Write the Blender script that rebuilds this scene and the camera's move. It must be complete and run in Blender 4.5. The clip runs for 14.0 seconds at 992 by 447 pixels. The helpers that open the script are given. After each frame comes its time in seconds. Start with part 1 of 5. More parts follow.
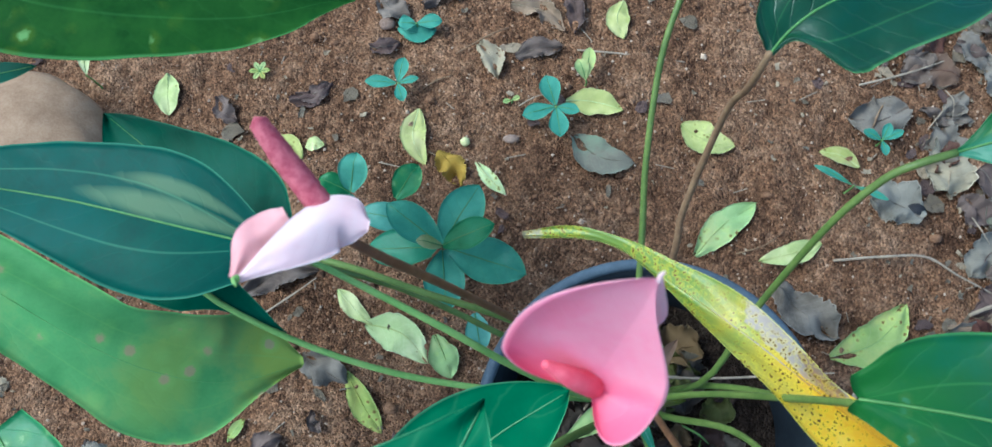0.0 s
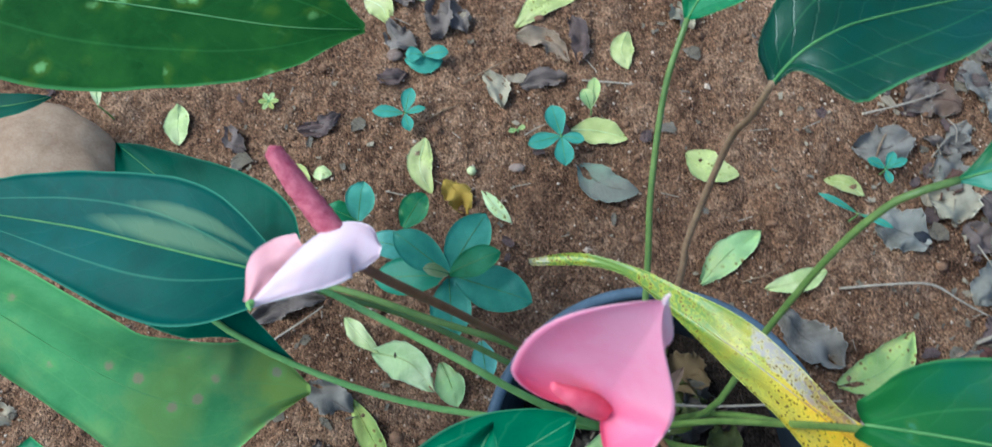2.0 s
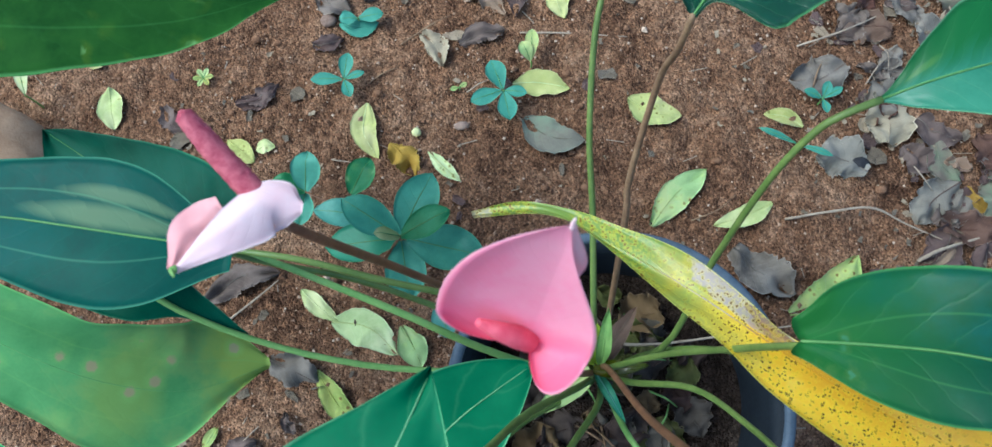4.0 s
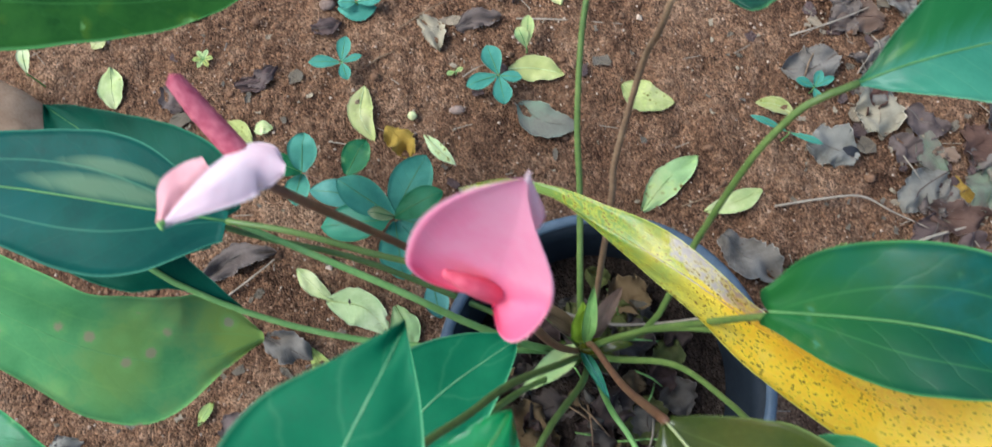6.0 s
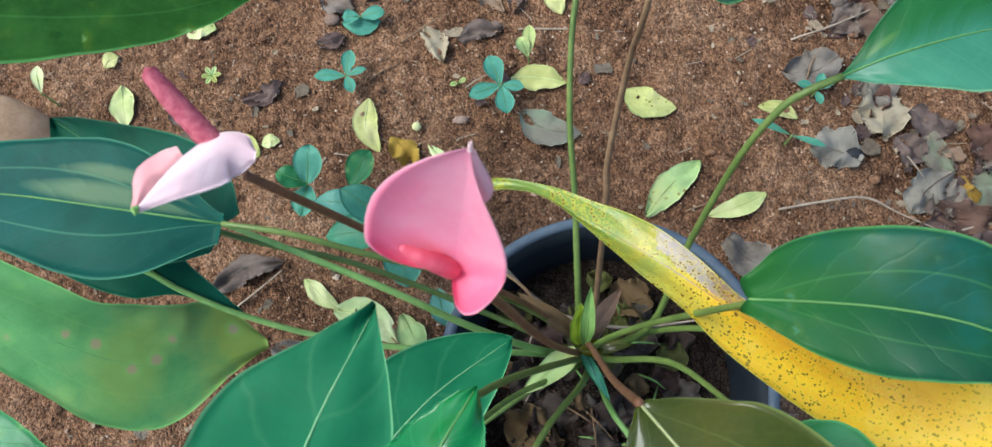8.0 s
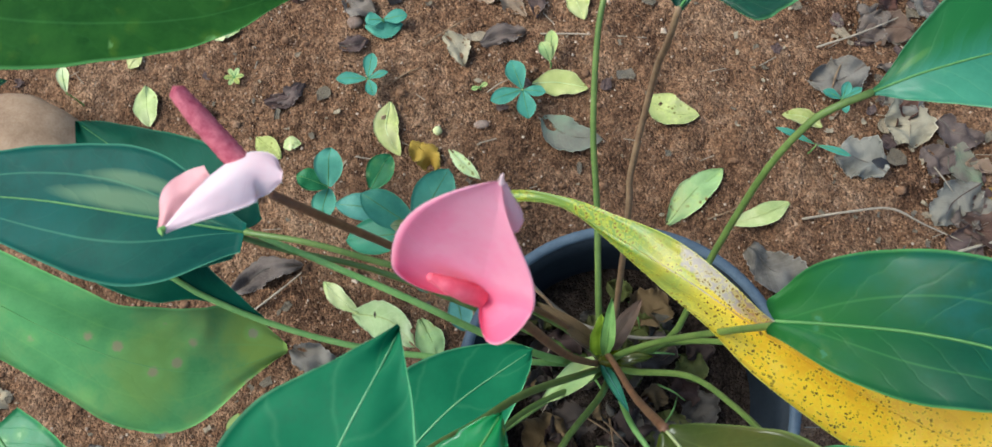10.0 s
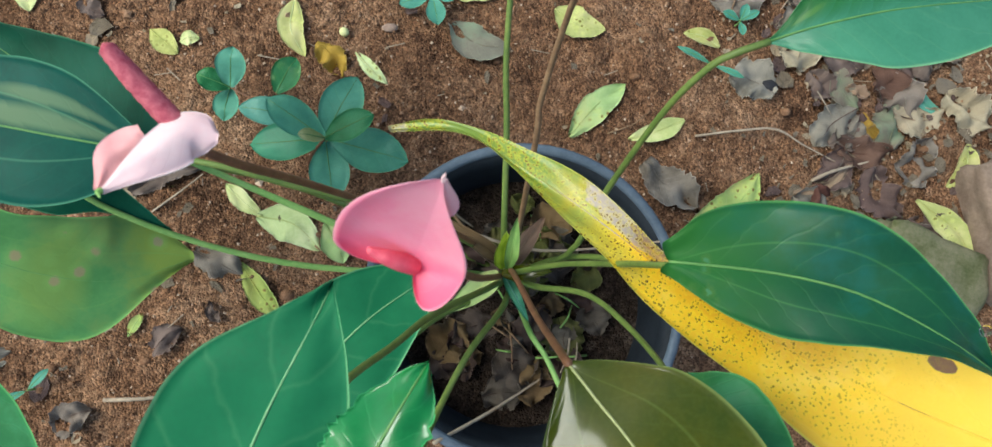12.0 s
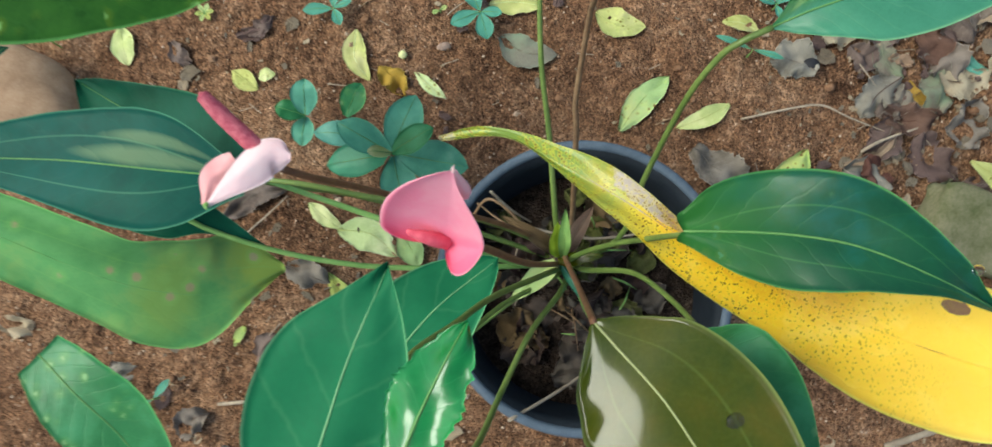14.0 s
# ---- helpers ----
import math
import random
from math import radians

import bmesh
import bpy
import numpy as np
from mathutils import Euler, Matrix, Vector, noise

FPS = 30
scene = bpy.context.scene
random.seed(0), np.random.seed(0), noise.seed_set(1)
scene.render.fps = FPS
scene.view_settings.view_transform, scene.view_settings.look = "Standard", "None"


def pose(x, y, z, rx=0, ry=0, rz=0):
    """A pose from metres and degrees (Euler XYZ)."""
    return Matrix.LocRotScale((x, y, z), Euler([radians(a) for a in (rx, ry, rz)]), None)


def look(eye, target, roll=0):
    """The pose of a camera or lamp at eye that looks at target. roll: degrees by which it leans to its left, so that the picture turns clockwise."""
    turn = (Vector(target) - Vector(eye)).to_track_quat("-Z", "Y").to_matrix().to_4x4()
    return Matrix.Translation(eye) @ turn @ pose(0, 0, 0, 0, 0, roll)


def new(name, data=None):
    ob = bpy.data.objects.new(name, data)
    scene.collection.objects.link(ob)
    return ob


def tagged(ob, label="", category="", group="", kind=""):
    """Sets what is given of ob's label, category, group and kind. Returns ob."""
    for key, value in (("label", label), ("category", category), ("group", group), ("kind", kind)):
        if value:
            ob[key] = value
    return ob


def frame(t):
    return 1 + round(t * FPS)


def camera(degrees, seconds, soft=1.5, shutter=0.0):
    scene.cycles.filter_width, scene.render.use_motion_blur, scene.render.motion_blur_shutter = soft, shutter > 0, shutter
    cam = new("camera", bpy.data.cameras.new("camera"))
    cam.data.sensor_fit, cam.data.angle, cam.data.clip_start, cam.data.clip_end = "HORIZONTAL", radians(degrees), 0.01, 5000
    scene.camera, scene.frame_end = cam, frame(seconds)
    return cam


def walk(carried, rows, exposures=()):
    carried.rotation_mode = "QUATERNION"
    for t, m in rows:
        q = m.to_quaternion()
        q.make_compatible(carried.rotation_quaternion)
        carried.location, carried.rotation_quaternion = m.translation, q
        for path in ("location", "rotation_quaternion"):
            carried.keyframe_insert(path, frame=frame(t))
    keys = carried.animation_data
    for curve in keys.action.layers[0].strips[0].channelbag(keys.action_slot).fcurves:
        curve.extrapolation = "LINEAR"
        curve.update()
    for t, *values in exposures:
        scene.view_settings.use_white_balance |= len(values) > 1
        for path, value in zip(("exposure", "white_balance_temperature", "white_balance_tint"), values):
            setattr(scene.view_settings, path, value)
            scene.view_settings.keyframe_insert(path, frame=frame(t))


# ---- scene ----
# The camera and its way over the plant.
EXPOSURES = [(0.0, 0.89, 5180, -4), (1.5, 0.85, 4930, -6), (3.0, 0.93, 5530, 3), (3.6, 0.89, 5330, -1), (5.8, 0.88, 5480, 1), (6.0, 0.92, 5630, 4), (6.5, 1.65, 6030, 1), (7.0, 1.12, 5780, 4),
             (9.3, 0.91, 6230, 3), (10.0, 0.89, 5930, 0), (10.5, 0.92, 6230, 1), (11.0, 0.88, 6330, 1), (14.0, 0.87, 6560, -1)]
PATH = [
    (0, (-0.0972, 0.0003, 0.9195), (-0.1326, 0.2566, -0.0464), -10.18),
    (0.5, (-0.0957, 0.0000, 0.9156), (-0.1422, 0.2462, -0.0525), -14.57),
    (1, (-0.0961, -0.0004, 0.9179), (-0.1525, 0.2756, -0.0416), -15.17),
    (1.5, (-0.1002, -0.0007, 0.9232), (-0.1523, 0.3241, -0.0212), -10.58),
    (2, (-0.0981, -0.0021, 0.9245), (-0.1383, 0.2895, -0.0312), -10.24),
    (2.5, (-0.0921, -0.0052, 0.9193), (-0.1089, 0.2404, -0.0499), -9.30),
    (3, (-0.0876, -0.0084, 0.9201), (-0.0876, 0.2313, -0.0508), -7.15),
    (3.5, (-0.0882, -0.0060, 0.9135), (-0.0799, 0.2337, -0.0573), -5.38),
    (3.7, (-0.0870, -0.0085, 0.9224), (-0.0828, 0.2342, -0.0477), -6.43),
    (5.8, (-0.0860, -0.0103, 0.9272), (-0.0800, 0.2269, -0.0442), -5.72),
    (6, (-0.0781, -0.0225, 0.9352), (-0.0772, 0.2093, -0.0376), -6.41),
    (6.5, (-0.0569, -0.0411, 0.9341), (-0.0573, 0.1797, -0.0412), -7.69),
    (7, (-0.0593, -0.0396, 0.9387), (-0.0840, 0.2183, -0.0272), -12.05),
    (9.3, (-0.0616, -0.0340, 0.9373), (-0.0768, 0.2197, -0.0299), -12.10),
    (9.5, (-0.0613, -0.0308, 0.9386), (-0.0924, 0.2305, -0.0261), -14.97),
    (10, (-0.0635, -0.0285, 0.9378), (-0.1056, 0.2280, -0.0278), -15.75),
    (10.5, (-0.0658, -0.0212, 0.9255), (-0.0368, 0.1458, -0.0600), 5.08),
    (11, (-0.0765, 0.0021, 0.9466), (0.0165, 0.0922, -0.0449), 40.05),
    (11.5, (-0.0700, -0.0029, 0.9559), (-0.0014, 0.0968, -0.0368), 29.36),
    (12, (-0.0716, -0.0038, 0.9632), (-0.0002, 0.0988, -0.0290), 29.31),
    (12.5, (-0.0710, -0.0035, 0.9601), (-0.0011, 0.0992, -0.0322), 28.44),
    (13, (-0.0635, -0.0082, 0.9651), (-0.0009, 0.0977, -0.0273), 24.28),
    (13.5, (-0.0570, -0.0158, 0.9807), (-0.0225, 0.0979, -0.0122), 10.14),
    (14, (-0.0488, -0.0248, 1.0308), (-0.0794, 0.0983, 0.0389), -23.83),
]
cam = camera(63.6, 14.0, soft=1.5, shutter=0.4)
cam.data.dof.use_dof, cam.data.dof.focus_distance, cam.data.dof.aperture_fstop = True, 0.80, 30.0
walk(cam, [(t, look(eye, target, roll)) for t, eye, target, roll in PATH], EXPOSURES)

# World, sun and exposure: soft daylight under an open, hazy sky.
world = bpy.data.worlds.new("daylight")
scene.world = world
world.use_nodes = True
wn, wl = world.node_tree.nodes, world.node_tree.links
sky = wn.new("ShaderNodeTexSky")
sky.sky_type = "NISHITA"
sky.sun_disc = False
sky.sun_elevation, sky.sun_rotation = radians(51.8), radians(-74.7)
sky.air_density, sky.dust_density, sky.ozone_density = 1.0, 3.0, 1.0
wl.new(sky.outputs[0], wn["Background"].inputs[0])
wn["Background"].inputs[1].default_value = 0.12
sun_data = bpy.data.lights.new("sun", "SUN")
sun_data.energy, sun_data.angle, sun_data.color = 1.45, radians(28), (1.0, 0.97, 0.92)
sun = new("sun", sun_data)
sun.matrix_world = look((-1.1, 0.30, 1.45), (0, 0, 0))

RND = random.Random(7)


# ---------------------------------------------------------------- materials
def node_material(name):
    m = bpy.data.materials.new(name)
    m.use_nodes = True
    t = m.node_tree
    return m, t.nodes, t.links, t.nodes["Principled BSDF"]


def add(nodes, kind, **inputs):
    n = nodes.new("ShaderNode" + kind)
    for key, value in inputs.items():
        n.inputs[key.replace("_", " ")].default_value = value
    return n


def ramp(nodes, links, source, *stops):
    n = nodes.new("ShaderNodeValToRGB")
    while len(n.color_ramp.elements) < len(stops):
        n.color_ramp.elements.new(0.5)
    for e, (p, c) in zip(n.color_ramp.elements, stops):
        e.position, e.color = p, (*c, 1) if len(c) == 3 else c
    links.new(source, n.inputs[0])
    return n


def blend(nodes, links, factor, a, b, mode="MIX"):
    n = nodes.new("ShaderNodeMix")
    n.data_type, n.blend_type = "RGBA", mode
    for value, slot in ((factor, 0), (a, 6), (b, 7)):
        if isinstance(value, bpy.types.NodeSocket):
            links.new(value, n.inputs[slot])
        else:
            n.inputs[slot].default_value = value if slot == 0 else (*value, 1)
    return n.outputs[2]


def calc(nodes, links, op, a, b=0.0, c=0.0):
    n = nodes.new("ShaderNodeMath")
    n.operation = op
    for k, value in enumerate((a, b, c)):
        if isinstance(value, bpy.types.NodeSocket):
            links.new(value, n.inputs[k])
        else:
            n.inputs[k].default_value = value
    return n.outputs[0]


def bump(nodes, links, height, bsdf, strength, distance):
    n = add(nodes, "Bump", Strength=strength, Distance=distance)
    links.new(height, n.inputs["Height"])
    links.new(n.outputs[0], bsdf.inputs["Normal"])


def leaf_material(name, low, high, rough=0.35, vein=(0.2, 0.4, 0.1), vein_amount=0.25, pale=None, spots=None, spot_size=60.0,
                  spot_cut=0.68, spot_edge=(0.16, 0.30), spot_from=None, spot_band=None, veins=9.0, through_light=0.12, coat=0.3, relief=0.5, tip=None, scars=(), gloss=0.32, coat_rough=0.22, vary=0.0, foot=None, haze=(), long_veins=0.0):
    """A leaf: two greens in soft patches, side veins by the blade's own coordinates, optional spots, a waxy coat."""
    m, n, l, bsdf = node_material(name)
    uv = n.new("ShaderNodeUVMap")
    sep = n.new("ShaderNodeSeparateXYZ")
    l.new(uv.outputs[0], sep.inputs[0])
    obj = n.new("ShaderNodeTexCoord").outputs["Object"]
    along = sep.outputs[0]
    off = calc(n, l, "ABSOLUTE", calc(n, l, "SUBTRACT", calc(n, l, "MULTIPLY", sep.outputs[1], 2.0), 1.0))
    big = add(n, "TexNoise", Scale=28.0, Detail=4.0, Roughness=0.6)
    l.new(obj, big.inputs["Vector"])
    fine = add(n, "TexNoise", Scale=420.0, Detail=3.0, Roughness=0.6)
    l.new(obj, fine.inputs["Vector"])
    col = ramp(n, l, big.outputs["Fac"], (0.32, low), (0.68, high)).outputs[0]
    col = blend(n, l, calc(n, l, "MULTIPLY", fine.outputs["Fac"], 0.22), col, tuple(min(1, c * 1.7 + 0.01) for c in high))
    wobble = calc(n, l, "MULTIPLY", big.outputs["Fac"], 0.14)
    stripe = calc(n, l, "FRACT", calc(n, l, "MULTIPLY", calc(n, l, "ADD", calc(n, l, "SUBTRACT", along, calc(n, l, "MULTIPLY", off, 0.22)), wobble), veins))
    ridge = calc(n, l, "ABSOLUTE", calc(n, l, "SUBTRACT", stripe, 0.5))
    line = ramp(n, l, ridge, (0.0, (1, 1, 1)), (0.07, (0, 0, 0)))
    if pale:
        edge = add(n, "TexNoise", Scale=14.0, Detail=5.0, Roughness=0.65)
        l.new(obj, edge.inputs["Vector"])
        col = blend(n, l, ramp(n, l, edge.outputs["Fac"], (0.48, (0, 0, 0)), (0.7, (1, 1, 1))).outputs[0], col, pale)
    if foot:
        col = blend(n, l, ramp(n, l, calc(n, l, "ADD", along, calc(n, l, "MULTIPLY", big.outputs["Fac"], 0.25)), (foot[0], (1, 1, 1)), (foot[1], (0, 0, 0))).outputs[0], col, foot[2])
    if tip:
        col = blend(n, l, ramp(n, l, calc(n, l, "ADD", along, calc(n, l, "MULTIPLY", big.outputs["Fac"], 0.2)), (tip[0], (0, 0, 0)), (tip[1], (1, 1, 1))).outputs[0], col, tip[2])
    col = blend(n, l, calc(n, l, "MULTIPLY", line.outputs[0], vein_amount), col, vein)
    for u0, v0, du, dv, tone in scars:
        far = calc(n, l, "ADD", calc(n, l, "POWER", calc(n, l, "ABSOLUTE", calc(n, l, "DIVIDE", calc(n, l, "SUBTRACT", along, u0), du)), 2.2),
                   calc(n, l, "POWER", calc(n, l, "ABSOLUTE", calc(n, l, "DIVIDE", calc(n, l, "SUBTRACT", sep.outputs[1], v0), dv)), 2.2))
        torn = add(n, "TexNoise", Scale=130.0, Detail=3.0)
        l.new(obj, torn.inputs["Vector"])
        far = calc(n, l, "ADD", far, calc(n, l, "MULTIPLY", calc(n, l, "SUBTRACT", calc(n, l, "ADD", big.outputs["Fac"], torn.outputs["Fac"]), 1.0), 1.3))
        col = blend(n, l, ramp(n, l, far, (0.75, (1, 1, 1)), (0.95, (0, 0, 0))).outputs[0], col, tone)
    if long_veins:
        bow = calc(n, l, "MULTIPLY", calc(n, l, "POWER", calc(n, l, "SINE", calc(n, l, "MULTIPLY", along, 3.0)), 0.6), 0.50)
        gap = calc(n, l, "ABSOLUTE", calc(n, l, "SUBTRACT", off, bow))
        col = blend(n, l, calc(n, l, "MULTIPLY", ramp(n, l, gap, (0.006, (1, 1, 1)), (0.022, (0, 0, 0))).outputs[0], long_veins), col, vein)
    # Soft oval patches of colour: yellowing on some blades, painted sheen on others.
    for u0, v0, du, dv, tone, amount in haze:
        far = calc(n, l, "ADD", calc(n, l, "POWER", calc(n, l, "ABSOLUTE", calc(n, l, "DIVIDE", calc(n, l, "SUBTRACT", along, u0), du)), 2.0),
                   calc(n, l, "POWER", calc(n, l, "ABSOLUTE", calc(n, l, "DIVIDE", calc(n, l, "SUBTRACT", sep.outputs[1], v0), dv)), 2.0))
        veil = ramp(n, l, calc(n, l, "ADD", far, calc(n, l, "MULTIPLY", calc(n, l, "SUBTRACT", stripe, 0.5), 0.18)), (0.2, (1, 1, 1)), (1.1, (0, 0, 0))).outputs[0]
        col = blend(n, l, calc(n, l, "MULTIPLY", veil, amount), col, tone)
    rim = ramp(n, l, off, (0.955, (0, 0, 0)), (0.985, (1, 1, 1))).outputs[0]
    col = blend(n, l, calc(n, l, "MULTIPLY", rim, 0.5), col, tuple(min(1, c * 1.6 + 0.03) for c in vein))
    shift = n.new("ShaderNodeHueSaturation")
    rnd = n.new("ShaderNodeObjectInfo").outputs["Random"]
    l.new(calc(n, l, "ADD", 0.5, calc(n, l, "MULTIPLY", calc(n, l, "SUBTRACT", rnd, 0.5), vary * 0.09)), shift.inputs["Hue"])
    l.new(calc(n, l, "ADD", 1.0, calc(n, l, "MULTIPLY", calc(n, l, "SUBTRACT", rnd, 0.55), vary * 0.7)), shift.inputs["Value"])
    l.new(calc(n, l, "SUBTRACT", 1.0, calc(n, l, "MULTIPLY", rnd, vary * 0.45)), shift.inputs["Saturation"])
    l.new(col, shift.inputs["Color"])
    col = shift.outputs[0]
    if spots:
        v = add(n, "TexVoronoi", Scale=spot_size)
        warp = blend(n, l, 0.004, obj, fine.outputs["Color"])
        l.new(warp, v.inputs["Vector"])
        few = add(n, "TexNoise", Scale=22.0, Detail=3.0)
        l.new(obj, few.inputs["Vector"])
        dot = ramp(n, l, v.outputs["Distance"], (spot_edge[0], (1, 1, 1)), (spot_edge[1], (0, 0, 0))).outputs[0]
        where = ramp(n, l, few.outputs["Fac"], (spot_cut - 0.08, (0, 0, 0)), (spot_cut, (1, 1, 1))).outputs[0]
        if spot_from:
            where = calc(n, l, "MULTIPLY", where, ramp(n, l, along, (spot_from[0], (0.0, 0.0, 0.0)), (spot_from[1], (1, 1, 1))).outputs[0])
        if spot_band:
            lo, hi = spot_band
            band = ramp(n, l, along, (lo, (0, 0, 0)), (lo + 0.06, (1, 1, 1)), (hi - 0.06, (1, 1, 1)), (hi, (0, 0, 0))).outputs[0]
            where = calc(n, l, "MAXIMUM", where, calc(n, l, "MULTIPLY", band, ramp(n, l, few.outputs["Fac"], (0.34, (0, 0, 0)), (0.42, (1, 1, 1))).outputs[0]))
        col = blend(n, l, calc(n, l, "MULTIPLY", ramp(n, l, v.outputs["Distance"], (spot_edge[1], (1, 1, 1)), (spot_edge[1] * 1.9, (0, 0, 0))).outputs[0], calc(n, l, "MULTIPLY", where, 0.3)), col, tuple(min(1.0, c * 1.25 + 0.10 * (k < 2)) for k, c in enumerate(high)))
        col = blend(n, l, calc(n, l, "MULTIPLY", dot, where), col, spots)
    l.new(col, bsdf.inputs["Base Color"])
    l.new(ramp(n, l, fine.outputs["Fac"], (0.3, (rough * 0.85,) * 3), (0.7, (min(1, rough * 1.2),) * 3)).outputs[0], bsdf.inputs["Roughness"])
    bsdf.inputs["Specular IOR Level"].default_value = gloss
    bsdf.inputs["Coat Weight"].default_value = coat
    bsdf.inputs["Coat Roughness"].default_value = coat_rough
    height = calc(n, l, "ADD", calc(n, l, "MULTIPLY", line.outputs[0], -0.5), calc(n, l, "MULTIPLY", fine.outputs["Fac"], 0.35))
    height = calc(n, l, "ADD", height, big.outputs["Fac"])
    bump(n, l, height, bsdf, relief, 0.0008)
    soft = n.new("ShaderNodeBsdfTranslucent")
    l.new(col, soft.inputs[0])
    mix = n.new("ShaderNodeMixShader")
    mix.inputs[0].default_value = through_light
    l.new(bsdf.outputs[0], mix.inputs[1])
    l.new(soft.outputs[0], mix.inputs[2])
    l.new(mix.outputs[0], n["Material Output"].inputs[0])
    return m


def plain_material(name, low, high, rough=0.5, scale=40.0, relief=0.3, depth=0.001, detail=4.0, coat=0.0, vary=0.0, gloss=0.3):
    """Two tones in noise with a fine grain and relief; vary shifts the tone from object to object."""
    m, n, l, bsdf = node_material(name)
    obj = n.new("ShaderNodeTexCoord").outputs["Object"]
    a = add(n, "TexNoise", Scale=scale, Detail=detail, Roughness=0.65)
    b = add(n, "TexNoise", Scale=scale * 9, Detail=3.0, Roughness=0.6)
    l.new(obj, a.inputs["Vector"]), l.new(obj, b.inputs["Vector"])
    f = calc(n, l, "ADD", calc(n, l, "MULTIPLY", a.outputs["Fac"], 0.7), calc(n, l, "MULTIPLY", b.outputs["Fac"], 0.3))
    if vary:
        rnd = n.new("ShaderNodeObjectInfo").outputs["Random"]
        f = calc(n, l, "ADD", f, calc(n, l, "MULTIPLY", calc(n, l, "SUBTRACT", rnd, 0.5), vary))
    l.new(ramp(n, l, f, (0.34, low), (0.66, high)).outputs[0], bsdf.inputs["Base Color"])
    bsdf.inputs["Roughness"].default_value = rough
    bsdf.inputs["Specular IOR Level"].default_value = gloss
    bsdf.inputs["Coat Weight"].default_value = coat
    bump(n, l, f, bsdf, relief, depth)
    return m


def soil_material(name, dark, mid, light, wet=0.0):
    m, n, l, bsdf = node_material(name)
    obj = n.new("ShaderNodeTexCoord").outputs["Object"]
    patches = add(n, "TexNoise", Scale=7.0, Detail=9.0, Roughness=0.72)
    grit = add(n, "TexNoise", Scale=90.0, Detail=4.0, Roughness=0.6)
    grain = add(n, "TexVoronoi", Scale=430.0)
    clod = add(n, "TexVoronoi", Scale=95.0)
    for t in (patches, grit, grain, clod):
        l.new(obj, t.inputs["Vector"])
    f = calc(n, l, "ADD", calc(n, l, "MULTIPLY", patches.outputs["Fac"], 0.62), calc(n, l, "MULTIPLY", grit.outputs["Fac"], 0.38))
    col = ramp(n, l, f, (0.36, dark), (0.49, mid), (0.64, light)).outputs[0]
    speck = ramp(n, l, clod.outputs["Color"], (0.86, (0, 0, 0)), (0.93, (1, 1, 1))).outputs[0]
    col = blend(n, l, calc(n, l, "MULTIPLY", speck, 0.30), col, tuple(min(1, c * 1.5 + 0.02) for c in light))
    crumb = ramp(n, l, grain.outputs["Color"], (0.15, (0.50, 0.48, 0.47)), (0.55, (1.0, 1.0, 1.0)), (0.95, (1.75, 1.72, 1.66))).outputs[0]
    col = blend(n, l, 1.0, col, crumb, "MULTIPLY")
    l.new(col, bsdf.inputs["Base Color"])
    bsdf.inputs["Roughness"].default_value = 0.95
    bsdf.inputs["Specular IOR Level"].default_value = 0.08
    h = calc(n, l, "ADD", calc(n, l, "MULTIPLY", grain.outputs["Distance"], -0.55), calc(n, l, "MULTIPLY", grit.outputs["Fac"], 0.25))
    h = calc(n, l, "SUBTRACT", h, calc(n, l, "MULTIPLY", clod.outputs["Distance"], 0.7))
    bump(n, l, h, bsdf, 1.0, 0.0050)
    return m


M_SOIL = soil_material("red_soil", (0.062, 0.031, 0.018), (0.200, 0.108, 0.060), (0.335, 0.205, 0.124))
M_CRUMB, cnodes, clinks, cbsdf = node_material("loose_crumb")
clinks.new(ramp(cnodes, clinks, cnodes.new("ShaderNodeNewGeometry").outputs["Random Per Island"], (0.0, (0.058, 0.030, 0.018)), (0.45, (0.200, 0.108, 0.060)), (0.8, (0.35, 0.212, 0.128)), (1.0, (0.62, 0.48, 0.35))).outputs[0], cbsdf.inputs["Base Color"])
cbsdf.inputs["Roughness"].default_value = 0.9
cbsdf.inputs["Specular IOR Level"].default_value = 0.15
M_CLOD = plain_material("soil_clod", (0.125, 0.064, 0.036), (0.32, 0.178, 0.100), 0.92, 160.0, 0.9, 0.002, gloss=0.1)
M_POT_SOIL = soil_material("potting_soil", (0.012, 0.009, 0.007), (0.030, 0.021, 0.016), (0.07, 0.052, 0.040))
M_DARK = leaf_material("dark_leaf", (0.004, 0.058, 0.030), (0.008, 0.094, 0.048), 0.52, vein=(0.07, 0.24, 0.12), vein_amount=0.04, pale=(0.010, 0.10, 0.060), coat=0.0, gloss=0.12, relief=0.2)
# Pale streaks beside the rib: leaf tone and sheen, both put into the colour.
M_PAINTED_SHEEN = leaf_material("dark_leaf_with_pale_band", (0.003, 0.048, 0.037), (0.007, 0.080, 0.053), 0.5, vein=(0.08, 0.25, 0.14), vein_amount=0.04, pale=(0.006, 0.085, 0.068), coat=0.0, gloss=0.10, relief=0.2,
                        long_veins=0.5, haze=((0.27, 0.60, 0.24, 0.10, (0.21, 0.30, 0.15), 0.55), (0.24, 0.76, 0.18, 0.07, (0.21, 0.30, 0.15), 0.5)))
M_HIGH = leaf_material("high_leaf", (0.008, 0.046, 0.007), (0.021, 0.080, 0.012), 0.6, gloss=0.04, relief=0.15, vein=(0.08, 0.24, 0.06), vein_amount=0.05, pale=(0.030, 0.105, 0.016), coat=0.0, long_veins=0.2, spots=(0.16, 0.32, 0.10), spot_size=60.0, spot_cut=0.6)
